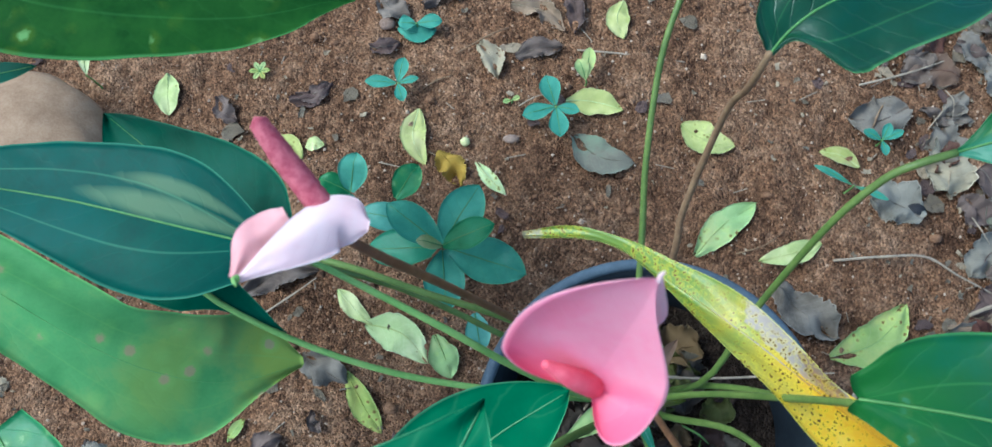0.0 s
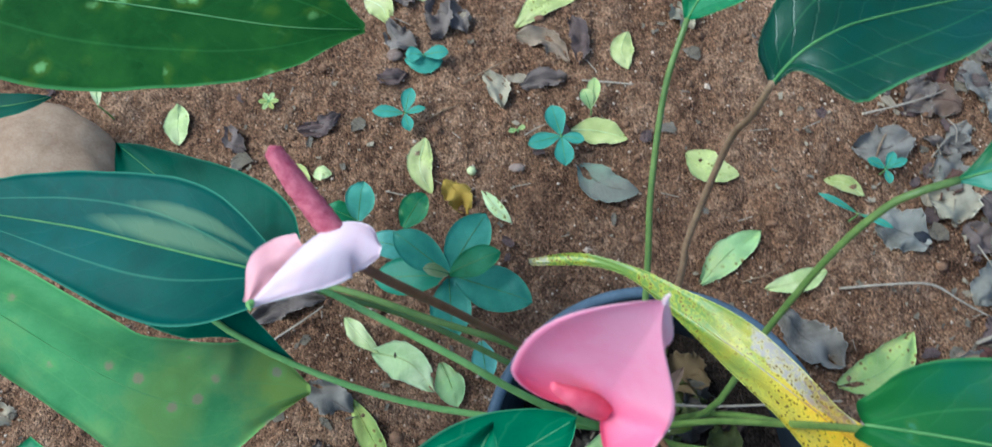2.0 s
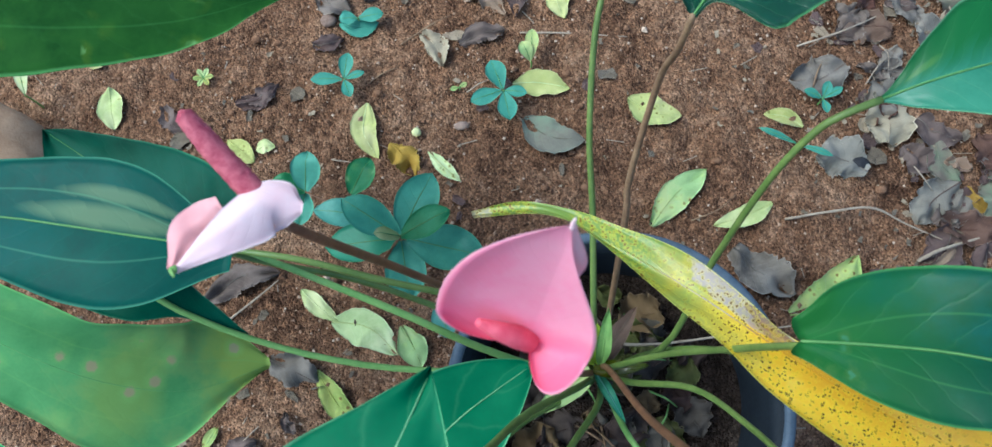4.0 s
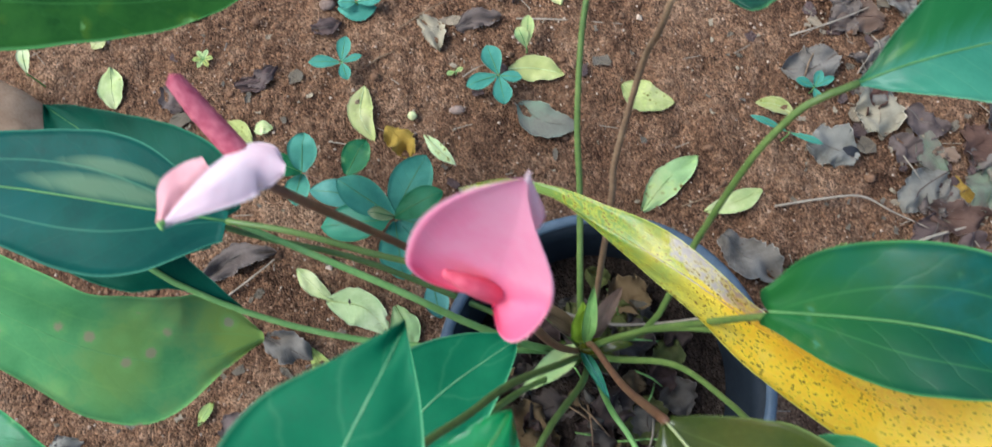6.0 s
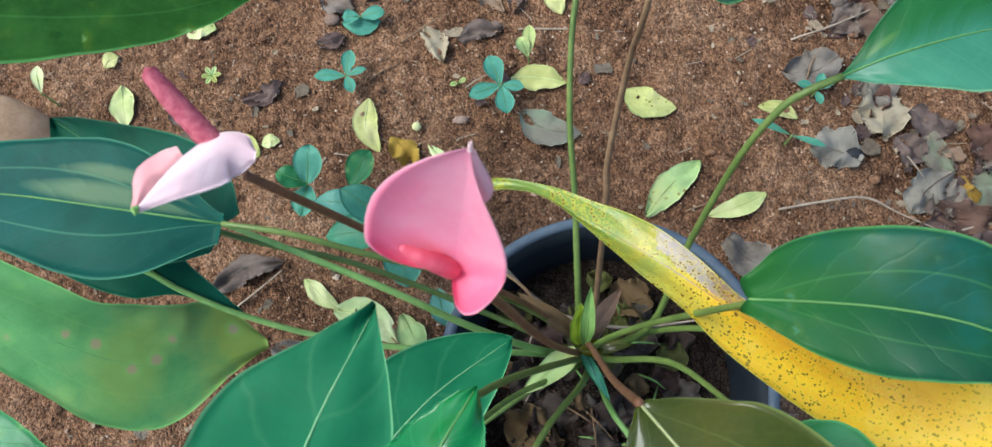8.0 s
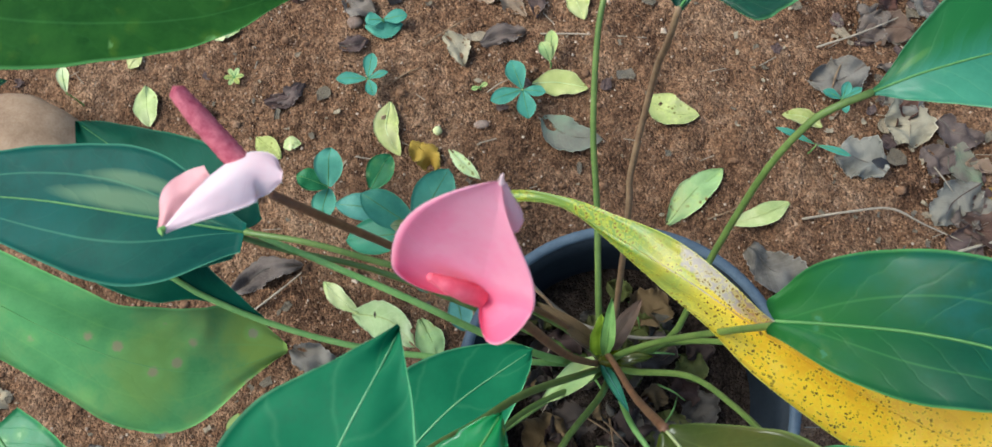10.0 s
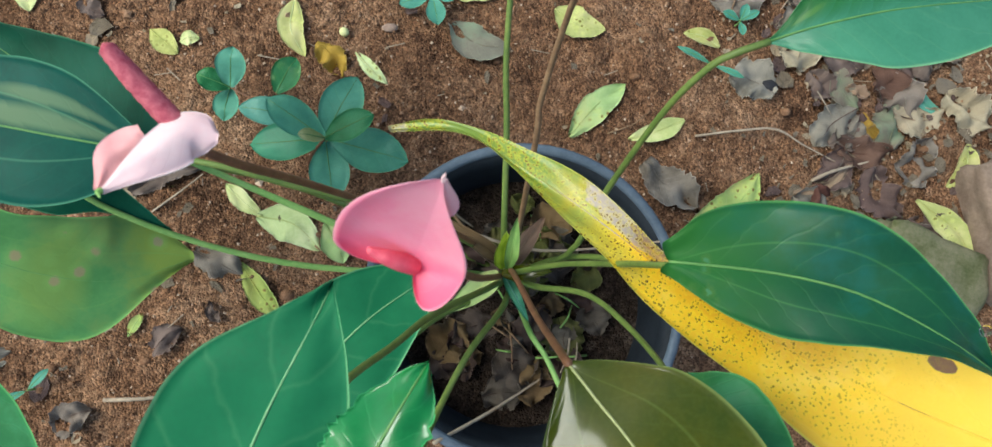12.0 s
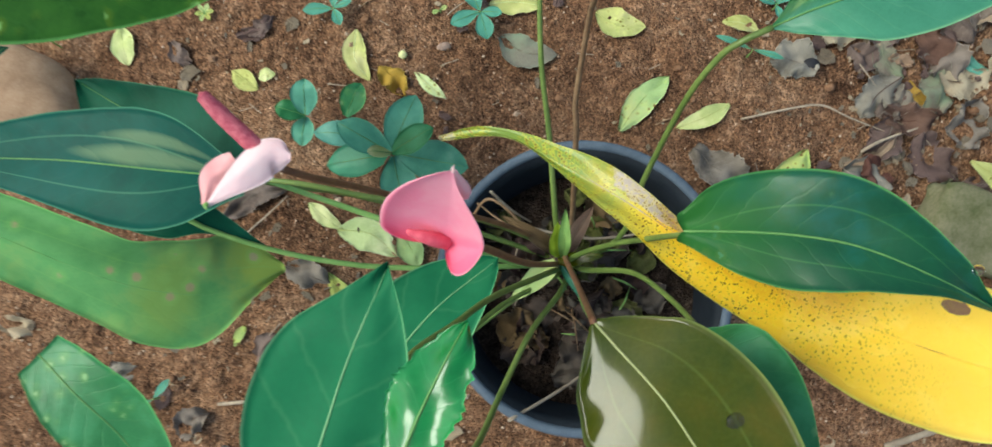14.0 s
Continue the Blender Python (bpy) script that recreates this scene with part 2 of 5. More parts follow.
# The teal patches put the blade's bluish sky sheen into its colour.
M_RIGHT = leaf_material("deep_green_leaf", (0.004, 0.044, 0.021), (0.009, 0.078, 0.031), 0.42, vein=(0.10, 0.30, 0.07), vein_amount=0.05, pale=(0.008, 0.095, 0.085), coat=0.15, gloss=0.22, relief=0.25, long_veins=0.22, spots=(0.06, 0.20, 0.09), spot_size=130.0, spot_cut=0.70, foot=(0.15, 0.55, (0.026, 0.14, 0.020)))
M_DEEP = leaf_material("deep_dark_leaf", (0.004, 0.036, 0.014), (0.009, 0.068, 0.026), 0.36, vein=(0.08, 0.24, 0.07), vein_amount=0.06, pale=(0.004, 0.055, 0.036), coat=0.2, gloss=0.4, long_veins=0.3)
M_MID = leaf_material("mid_leaf", (0.011, 0.125, 0.036), (0.028, 0.185, 0.050), 0.48, vein=(0.10, 0.32, 0.09), vein_amount=0.08, pale=(0.05, 0.25, 0.10), coat=0.08, spots=(0.22, 0.42, 0.16), spot_size=75.0, spot_cut=0.6)
M_BRIGHT = leaf_material("bright_leaf", (0.008, 0.112, 0.045), (0.014, 0.150, 0.060), 0.6, vein=(0.16, 0.38, 0.17), vein_amount=0.10, coat=0.0, veins=5.0, relief=0.2, gloss=0.15)
M_SPOTTED = leaf_material("spotted_leaf", (0.075, 0.26, 0.075), (0.135, 0.36, 0.115), 0.5, vein=(0.2, 0.44, 0.12), vein_amount=0.06, pale=(0.22, 0.36, 0.10), long_veins=0.25, relief=0.2, gloss=0.2,
                          spots=(0.36, 0.33, 0.17), spot_size=36.0, spot_cut=0.40, spot_edge=(0.12, 0.19), coat=0.08, tip=(0.90, 1.20, (0.26, 0.37, 0.07)), haze=((0.62, 0.5, 0.10, 0.5, (0.30, 0.42, 0.08), 0.5),))
M_YELLOW = leaf_material("yellowing_leaf", (0.88, 0.45, 0.008), (0.97, 0.60, 0.022), 0.42, vein=(0.9, 0.66, 0.12), vein_amount=0.10, pale=(0.97, 0.70, 0.15), relief=0.3,
                         spots=(0.12, 0.045, 0.006), spot_size=380.0, spot_edge=(0.20, 0.35), spot_cut=0.50, spot_from=(0.16, 0.40), spot_band=(0.44, 0.84), coat=0.2, tip=(0.60, 0.80, (0.175, 0.265, 0.042)), foot=(0.14, 0.50, (0.98, 0.68, 0.10)),
                         haze=((0.42, 0.62, 0.16, 0.34, (0.62, 0.27, 0.012), 0.6), (0.52, 0.72, 0.05, 0.25, (0.42, 0.19, 0.02), 0.5)),
                         scars=((0.585, 0.86, 0.085, 0.30, (0.40, 0.335, 0.28)), (0.545, 0.90, 0.035, 0.13, (0.24, 0.16, 0.11)), (0.20, 0.82, 0.020, 0.05, (0.26, 0.14, 0.07)), (0.985, 0.5, 0.02, 0.9, (0.38, 0.34, 0.21))))
M_OLIVE = leaf_material("olive_leaf", (0.022, 0.042, 0.0006), (0.058, 0.064, 0.001), 0.26, vein=(0.12, 0.16, 0.03), vein_amount=0.06, coat=0.55, coat_rough=0.09, gloss=0.03, relief=0.15, pale=(0.075, 0.062, 0.004), long_veins=0.3)
M_GLOSSY = leaf_material("young_leaf", (0.006, 0.13, 0.030), (0.012, 0.20, 0.045), 0.20, coat_rough=0.08, vein=(0.06, 0.36, 0.12), vein_amount=0.15, coat=0.4, veins=6.0, gloss=0.3, relief=0.2)
# The pale teal half is reflected sky put into the colour; upper half stays green.
M_PALE = leaf_material("waxy_leaf_sky_sheen", (0.038, 0.175, 0.100), (0.062, 0.235, 0.138), 0.38, relief=0.2, vein=(0.2, 0.42, 0.2), vein_amount=0.08, coat=0.12, gloss=0.2, spots=(0.45, 0.58, 0.47), spot_size=40.0, spot_cut=0.60, spot_edge=(0.10, 0.18), haze=((0.5, 0.10, 0.9, 0.40, (0.022, 0.14, 0.03), 0.95), (0.22, 0.28, 0.10, 0.06, (0.16, 0.32, 0.06), 0.35)))
M_TEAL = leaf_material(gloss=0.18, name="weed_leaf", low=(0.055, 0.22, 0.155), high=(0.10, 0.32, 0.225), rough=0.5, relief=0.25, vein=(0.2, 0.45, 0.28), vein_amount=0.2, coat=0.0, veins=5.0)
M_BUSH = leaf_material(gloss=0.18, name="seedling_leaf", vary=0.5, relief=0.25, low=(0.045, 0.24, 0.155), high=(0.095, 0.38, 0.245), rough=0.45, vein=(0.12, 0.36, 0.18), vein_amount=0.25, coat=0.1, veins=6.0)
M_LIME = leaf_material(gloss=0.18, name="fallen_lime_leaf", vary=0.55, low=(0.35, 0.45, 0.11), high=(0.57, 0.63, 0.22), rough=0.6, vein=(0.6, 0.66, 0.3), vein_amount=0.3, pale=(0.70, 0.70, 0.34), spots=(0.22, 0.2, 0.05),
                       spot_size=140.0, spot_cut=0.6, coat=0.0, veins=6.0, relief=0.22)
M_FADING = leaf_material(gloss=0.18, name="fading_green_leaf", vary=0.55, low=(0.24, 0.37, 0.06), high=(0.42, 0.52, 0.13), rough=0.6, vein=(0.42, 0.5, 0.2), vein_amount=0.3, pale=(0.46, 0.46, 0.10), spots=(0.2, 0.13, 0.04),
                         spot_size=110.0, spot_cut=0.58, coat=0.0, veins=6.0, relief=0.22)
M_OCHRE = leaf_material(gloss=0.08, name="ochre_leaf", low=(0.30, 0.17, 0.03), high=(0.50, 0.34, 0.06), rough=0.7, vein=(0.5, 0.4, 0.15), pale=(0.22, 0.12, 0.03), coat=0.0)
M_DRY = leaf_material(gloss=0.08, name="dry_grey_leaf", vary=0.9, low=(0.085, 0.060, 0.045), high=(0.27, 0.215, 0.168), rough=0.85, vein=(0.30, 0.25, 0.20), vein_amount=0.25, pale=(0.165, 0.115, 0.082), coat=0.0, relief=0.8)
M_TAN = leaf_material(gloss=0.08, name="dry_tan_leaf", vary=0.55, low=(0.24, 0.17, 0.10), high=(0.42, 0.32, 0.20), rough=0.8, vein=(0.5, 0.4, 0.28), vein_amount=0.3, pale=(0.30, 0.20, 0.12), coat=0.0, relief=0.8)
M_BROWN = leaf_material(gloss=0.08, name="dry_brown_leaf", vary=0.8, low=(0.09, 0.05, 0.03), high=(0.20, 0.12, 0.07), rough=0.8, vein=(0.28, 0.18, 0.1), vein_amount=0.3, pale=(0.15, 0.11, 0.085), coat=0.0, relief=0.8)
# Darker than the brown leaf: the shade inside the pot is in its colour.
M_POT_LEAF = leaf_material(gloss=0.08, name="shaded_dead_leaf", vary=0.9, low=(0.032, 0.021, 0.015), high=(0.115, 0.080, 0.058), rough=0.8, vein=(0.16, 0.11, 0.08), vein_amount=0.25, pale=(0.07, 0.055, 0.045), coat=0.0, relief=0.6)
M_BUD = leaf_material("bud_leaf", (0.26, 0.40, 0.02), (0.42, 0.56, 0.05), 0.45, vein=(0.4, 0.5, 0.1), vein_amount=0.1, coat=0.1, relief=0.2, through_light=0.25)
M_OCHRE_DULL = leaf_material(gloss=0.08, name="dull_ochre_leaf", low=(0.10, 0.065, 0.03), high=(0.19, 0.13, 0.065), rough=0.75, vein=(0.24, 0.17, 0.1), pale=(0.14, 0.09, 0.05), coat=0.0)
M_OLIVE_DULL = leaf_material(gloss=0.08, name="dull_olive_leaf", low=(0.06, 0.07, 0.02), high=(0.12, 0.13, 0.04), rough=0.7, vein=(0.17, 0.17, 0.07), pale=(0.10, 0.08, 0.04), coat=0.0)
M_MOTTLED = leaf_material(gloss=0.08, name="mottled_leaf", vary=0.55, low=(0.15, 0.12, 0.09), high=(0.24, 0.22, 0.15), rough=0.75, vein=(0.3, 0.3, 0.2), pale=(0.19, 0.28, 0.15), coat=0.0)
M_RIB = plain_material("leaf_rib", (0.08, 0.22, 0.06), (0.15, 0.31, 0.09), 0.55, 60.0)
M_RIB_SOFT = plain_material("soft_leaf_rib", (0.10, 0.30, 0.09), (0.19, 0.42, 0.13), 0.55, 60.0)
M_RIB_PALE = plain_material("pale_leaf_rib", (0.15, 0.36, 0.16), (0.24, 0.46, 0.22), 0.6, 60.0)
M_RIB_OLIVE = plain_material("olive_rib", (0.30, 0.33, 0.12), (0.42, 0.44, 0.20), 0.4, 60.0)
M_STALK = plain_material("green_stalk", (0.085, 0.145, 0.030), (0.17, 0.24, 0.058), 0.42, 55.0, coat=0.2)
M_STALK_PALE = plain_material("pale_stalk", (0.16, 0.33, 0.08), (0.27, 0.45, 0.13), 0.45, 55.0)
M_STALK_BROWN = plain_material("brown_stalk", (0.11, 0.047, 0.024), (0.23, 0.115, 0.06), 0.5, 60.0)
M_STALK_FADE = plain_material("weathered_stalk", (0.16, 0.09, 0.05), (0.30, 0.20, 0.11), 0.6, 60.0)
M_TWIG = plain_material("dry_twig", (0.26, 0.20, 0.14), (0.46, 0.38, 0.28), 0.85, 70.0, 0.6)
M_PINK = leaf_material("pink_spathe", (0.95, 0.23, 0.37), (0.98, 0.37, 0.50), 0.45, vein=(0.9, 0.36, 0.40), vein_amount=0.06, through_light=0.22, coat=0.2, relief=0.2, foot=(0.08, 0.36, (0.92, 0.15, 0.28)), pale=(0.97, 0.46, 0.56))
M_BLUSH = leaf_material("blush_spathe", (0.94, 0.60, 0.62), (0.97, 0.76, 0.75), 0.45, vein=(0.94, 0.7, 0.7), vein_amount=0.03, through_light=0.25, coat=0.1, relief=0.2)
M_ROSE = leaf_material("rose_spathe", (0.82, 0.33, 0.34), (0.88, 0.46, 0.45), 0.45, vein=(0.9, 0.5, 0.5), vein_amount=0.1, through_light=0.25, coat=0.1, relief=0.2)
M_PETAL_EDGE = leaf_material("petal_edge", (0.95, 0.50, 0.57), (0.98, 0.64, 0.68), 0.45, vein=(0.9, 0.5, 0.5), vein_amount=0.05, through_light=0.25, coat=0.1, relief=0.2)
M_SPADIX = plain_material("spadix", (0.30, 0.030, 0.065), (0.60, 0.17, 0.20), 0.7, 300.0, 0.9, 0.001)
M_SPADIX_RED = plain_material("red_spadix", (0.72, 0.08, 0.13), (0.86, 0.17, 0.22), 0.6, 300.0, 0.6, 0.001)
M_POT = plain_material("black_plastic", (0.010, 0.014, 0.019), (0.022, 0.028, 0.036), 0.62, 30.0, 0.2, 0.0006, gloss=0.15)
# Same plastic as the pot; the rim's sky light is put into this grey.
M_RIM = plain_material("skylit_plastic_rim", (0.06, 0.085, 0.115), (0.105, 0.14, 0.18), 0.55, 45.0, 0.4, 0.0006)
M_STONE = plain_material("brown_stone", (0.27, 0.165, 0.095), (0.42, 0.285, 0.18), 0.85, 45.0, 0.7, 0.002)
M_MOSS = plain_material("mossy_brick", (0.085, 0.10, 0.035), (0.22, 0.20, 0.12), 0.9, 30.0, 0.8, 0.003)
M_BRICK = plain_material("old_brick", (0.15, 0.105, 0.075), (0.29, 0.215, 0.16), 0.9, 30.0, 0.7, 0.003)
M_PEBBLE = plain_material("pebble", (0.14, 0.085, 0.06), (0.36, 0.26, 0.20), 0.85, 60.0, 0.5, 0.001, vary=0.5)
M_COAL = plain_material("dark_stone", (0.012, 0.012, 0.014), (0.04, 0.04, 0.045), 0.7, 60.0, 0.5, 0.001)
M_WATER, wnodes, wlinks, wbsdf = node_material("water_drop")
wbsdf.inputs["Transmission Weight"].default_value = 1.0
wbsdf.inputs["Roughness"].default_value = 0.02
wbsdf.inputs["IOR"].default_value = 1.33


# ---------------------------------------------------------------- builders
def mesh_of(name, verts, faces, material, uvs=None, smooth=True):
    me = bpy.data.meshes.new(name)
    me.from_pydata([tuple(v) for v in verts], [], faces)
    if uvs is not None:
        layer = me.uv_layers.new(name="UVMap")
        loops = np.empty(len(me.loops), dtype=np.int32)
        me.loops.foreach_get("vertex_index", loops)
        layer.data.foreach_set("uv", np.asarray(uvs, dtype=np.float32)[loops].ravel())
    me.materials.append(material)
    if smooth:
        me.polygons.foreach_set("use_smooth", [True] * len(me.polygons))
    me.update()
    return me


def part(name, me, parent=None, label=""):
    ob = new(name, me)
    if parent is not None:
        ob.parent = parent
        ob.matrix_parent_inverse = parent.matrix_basis.inverted()
    return tagged(ob, label)


def spline(points, count):
    """A smooth curve through the control points, evenly counted."""
    p = np.array(points, float)
    p = np.vstack([2 * p[0] - p[1], p, 2 * p[-1] - p[-2]])
    out = []
    for s in np.linspace(0, len(p) - 3 - 1e-9, count):
        k, f = int(s), s - int(s)
        a, b, c, d = p[k : k + 4]
        out.append(0.5 * (2 * b + (c - a) * f + (2 * a - 5 * b + 4 * c - d) * f * f + (3 * b - a - 3 * c + d) * f**3))
    return np.array(out)


def unit(v):
    return v / np.maximum(np.linalg.norm(v, axis=-1, keepdims=True), 1e-9)


def blade(name, spine, width, material, up=(0, 0, 1), lobe=0.0, base=0.35, peak=0.35, fold=(0.15, 0.15), wave=0.03, sides=(1.0, 1.0), profile=None,
          edges=None, curl=0.0, seed=0, nu=34, nv=15, thick=0.0005, point=0.75, ragged=0.0, quilt=0.012):
    """A leaf blade along its midrib, from the stalk's joint to the tip: half-width, heart lobes, fold of each half, waves, thin but solid."""
    c = spline(spine, nu)
    length = np.linalg.norm(np.diff(c, axis=0), axis=1).sum()
    tangent = unit(np.gradient(c, axis=0))
    side = unit(np.cross(tangent, np.array(up, float)))
    normal = unit(np.cross(side, tangent))
    s = np.linspace(0, 1, nu)
    outline = None
    if edges:
        outline = [np.interp(s, [p for p, _ in e], [w for _, w in e]) for e in edges]
        outline = [np.convolve(np.r_[o[:1], o[:1], o, o[-1:], o[-1:]], np.ones(5) / 5, "valid") for o in outline]
        shape = np.ones(nu)
    elif profile:
        shape = np.interp(s, [p for p, _ in profile], [w for _, w in profile])
        shape = np.convolve(np.r_[shape[:1], shape[:1], shape, shape[-1:], shape[-1:]], np.ones(5) / 5, "valid")
    else:
        rise = base + (1 - base) * np.sin(np.clip(s / peak, 0, 1) * np.pi / 2)
        fall = np.cos(np.clip((s - peak) / (1 - peak), 0, 1) * np.pi / 2) ** point
        shape = np.minimum(rise, 1) * fall
    v = np.linspace(-1, 1, nv)
    top, uv = [], []
    for i in range(nu):
        for j in range(nv):
            a = abs(v[j])
            k = 0 if v[j] < 0 else 1
            w = outline[k][i] if edges else width * shape[i] * sides[k]
            if ragged:
                w *= 1 + (ragged * noise.noise((i * (0.9 if seed < 8 else 2.3), 5.0 * k + seed, 3.1)) - 2.2 * ragged * max(0.0, noise.noise((s[i] * 4.0, 9.0 * k + seed, 1.7)))) * a
            wobble = wave * width * noise.noise((s[i] * 3.2 + seed, v[j] * 1.3, seed * 1.7)) * 2.2
            ripple = wave * width * 0.55 * math.sin(s[i] * 15 + seed + 2.0 * k) * a * a
            ripple += quilt * width * a * math.sin(2 * math.pi * (s[i] * 8.0 - a * 1.6) + seed)
            bend = fold[k] * a * w - (curl[k] if isinstance(curl, tuple) else curl) * a * a * w
            back = lobe * length * (a**0.8) * (1 - 0.35 * a**5) * (1 - s[i]) ** 4
            top.append(c[i] + side[i] * v[j] * w * math.sqrt(max(0.05, 1 - min(0.9, fold[k] ** 2 * 0.4))) + normal[i] * (bend + wobble + ripple) - tangent[i] * back)
            uv.append((s[i], (v[j] + 1) / 2))
    top = np.array(top)
    under = top - np.repeat(normal, nv, axis=0) * thick
    n = nu * nv
    faces = []
    for i in range(nu - 1):
        for j in range(nv - 1):
            q = (i * nv + j, i * nv + j + 1, (i + 1) * nv + j + 1, (i + 1) * nv + j)
            faces += [q, tuple(n + x for x in reversed(q))]
    ring = [i * nv for i in range(nu)] + [(nu - 1) * nv + j for j in range(1, nv)] + [i * nv + nv - 1 for i in range(nu - 2, -1, -1)] + list(range(nv - 2, 0, -1))
    for a, b in zip(ring, ring[1:] + ring[:1]):
        faces.append((a, n + a, n + b, b))
    return mesh_of(name, np.vstack([top, under]), faces, material, uv + uv), top[nv // 2 :: nv], normal


def tube(name, points, radii, material, count=26, around=10, bumps=0.0):
    """A round stalk or twig along a smooth line, its radius interpolated between the given ones, closed with rounded ends."""
    c = spline(points, count)
    t = unit(np.gradient(c, axis=0))
    ref = np.array((0.0, 0.0, 1.0)) if abs(t[0][2]) < 0.9 else np.array((0.0, 1.0, 0.0))
    a = unit(np.cross(t, ref))
    b = np.cross(t, a)
    r = np.interp(np.linspace(0, 1, count), np.linspace(0, 1, len(radii)), radii)
    verts, uv = [], []
    for i in range(count):
        for k in range(around):
            ang = 2 * math.pi * k / around
            q = r[i] * (1 + bumps * noise.noise((i * 0.7, k * 0.9, radii[0] * 900)))
            verts.append(c[i] + q * (math.cos(ang) * a[i] + math.sin(ang) * b[i]))
            uv.append((i / count, k / around))
    verts += [c[0] - t[0] * r[0] * 0.5, c[-1] + t[-1] * r[-1] * 0.7]
    uv += [(0, 0), (1, 0)]
    faces = [(i * around + k, i * around + (k + 1) % around, (i + 1) * around + (k + 1) % around, (i + 1) * around + k) for i in range(count - 1) for k in range(around)]
    e, f = count * around, count * around + 1
    faces += [(e, (k + 1) % around, k) for k in range(around)]
    faces += [(f, (count - 1) * around + k, (count - 1) * around + (k + 1) % around) for k in range(around)]
    return mesh_of(name, verts, faces, material, uv)


def leaf(parent, spine, width, material, label="", rib=0.0008, rib_material=None, **shape):
    """A blade with its raised midrib, as a part of a plant."""
    me, c, normal = blade("leaf", spine, width, material, **shape)
    ob = part("leaf", me, parent, label)
    k = np.linspace(0, len(c) - 2, 9).astype(int)
    line = c[k] + normal[k] * rib * 0.25
    part("midrib", tube("midrib", line, (rib, rib * 0.8, rib * 0.3), rib_material or M_RIB, 20, 6), ob)
    return ob


def ground_height(x, y):
    """The lie of the soil: slow swells, clods and crumbs."""
    h = 0.010 * noise.noise((x * 3.1, y * 3.1, 0.3)) + 0.0055 * noise.noise((x * 11, y * 11, 4.0))
    return h


# ---------------------------------------------------------------- ground
def build_ground():
    def stretch(count, reach, core):
        k = np.linspace(-1, 1, count)
        return core * k + np.sign(k) * reach * np.maximum(0, (np.abs(k) - 0.90) / 0.10) ** 3
    xs, ys = stretch(560, 60, 0.95) + 0.05, stretch(500, 60, 0.88) + 0.2
    verts = []
    for y in ys:
        for x in xs:
            h = ground_height(x, y)
            if abs(x) < 1.2 and abs(y) < 1.3:
                h += 0.0065 * noise.noise((x * 27, y * 27, 1.0)) + 0.0032 * noise.noise((x * 66, y * 66, 1.5)) + 0.0050 * max(0.0, 0.42 - noise.voronoi((x * 52, y * 52, 2.0))[0][0]) * (1.0 + noise.noise((x * 9, y * 9, 6.0))) + 0.0030 * max(0.0, 0.4 - noise.voronoi((x * 120, y * 120, 3.0))[0][0])
            verts.append((x, y, h))
    w = len(xs)
    faces = [(j * w + i, j * w + i + 1, (j + 1) * w + i + 1, (j + 1) * w + i) for j in range(len(ys) - 1) for i in range(w - 1)]
    tagged(new("ground", mesh_of("ground", verts, faces, M_SOIL)), "reddish brown crumbly garden soil with litter", "soil", kind="structure")


build_ground()


# ---------------------------------------------------------------- pot
def lathe(name, profile, material, around=72, wobble=0.0):
    verts, faces = [], []
    for r, z in profile:
        for k in range(around):
            a = 2 * math.pi * k / around
            q = r * (1 + wobble * math.sin(2 * a + 0.6))
            verts.append((q * math.cos(a), q * math.sin(a), z))
    for i in range(len(profile) - 1):
        for k in range(around):
            faces.append((i * around + k, i * around + (k + 1) % around, (i + 1) * around + (k + 1) % around, (i + 1) * around + k))
    return mesh_of(name, verts, faces, material)


POT = (0.002, -0.002)
RIM_Z, RIM_R = 0.220, 0.151
SOIL_Z = 0.135
pot = tagged(new("flower_pot"), "black plastic flower pot, its rolled rim coloured a sky-lit grey", "flower pot")
pot.location = (POT[0], POT[1], 0)
part("body", lathe("body", [(0.0, 0.004), (0.105, 0.004), (0.110, 0.008), (0.128, 0.12), (0.137, RIM_Z - 0.030), (0.144, RIM_Z - 0.028), (0.1435, RIM_Z - 0.006),
                            (0.1405, RIM_Z - 0.004), (0.134, RIM_Z - 0.03), (0.124, 0.12), (0.105, 0.012), (0.0, 0.011)], M_POT), pot).matrix_parent_inverse = Matrix()
part("rim", lathe("rim", [(0.1405, RIM_Z - 0.016), (0.1405, RIM_Z - 0.003), (0.1425, RIM_Z), (0.1470, RIM_Z + 0.0005), (0.1500, RIM_Z - 0.002), (RIM_R, RIM_Z - 0.006),
                          (0.1500, RIM_Z - 0.022), (0.1450, RIM_Z - 0.024), (0.1405, RIM_Z - 0.016)], M_RIM), pot, "rolled plastic rim in a painted sky-lit grey").matrix_parent_inverse = Matrix()


def build_pot_soil():
    verts, faces, rings, around = [], [], 26, 90
    for i in range(rings):
        r = 0.1265 * i / (rings - 1)
        for k in range(around):
            a = 2 * math.pi * k / around
            x, y = r * math.cos(a), r * math.sin(a)
            h = 0.010 * noise.noise((x * 16, y * 16, 9.0)) + 0.006 * noise.noise((x * 60, y * 60, 8.0)) + 0.02 * (1 - r / 0.1265) ** 2
            verts.append((x + POT[0], y + POT[1], SOIL_Z + h * min(1, (0.1265 - r) / 0.02 + 0.2)))
    for i in range(rings - 1):
        for k in range(around):
            faces.append((i * around + k, i * around + (k + 1) % around, (i + 1) * around + (k + 1) % around, (i + 1) * around + k))
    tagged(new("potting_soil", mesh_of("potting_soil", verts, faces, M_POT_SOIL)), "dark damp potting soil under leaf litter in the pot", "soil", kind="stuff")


build_pot_soil()

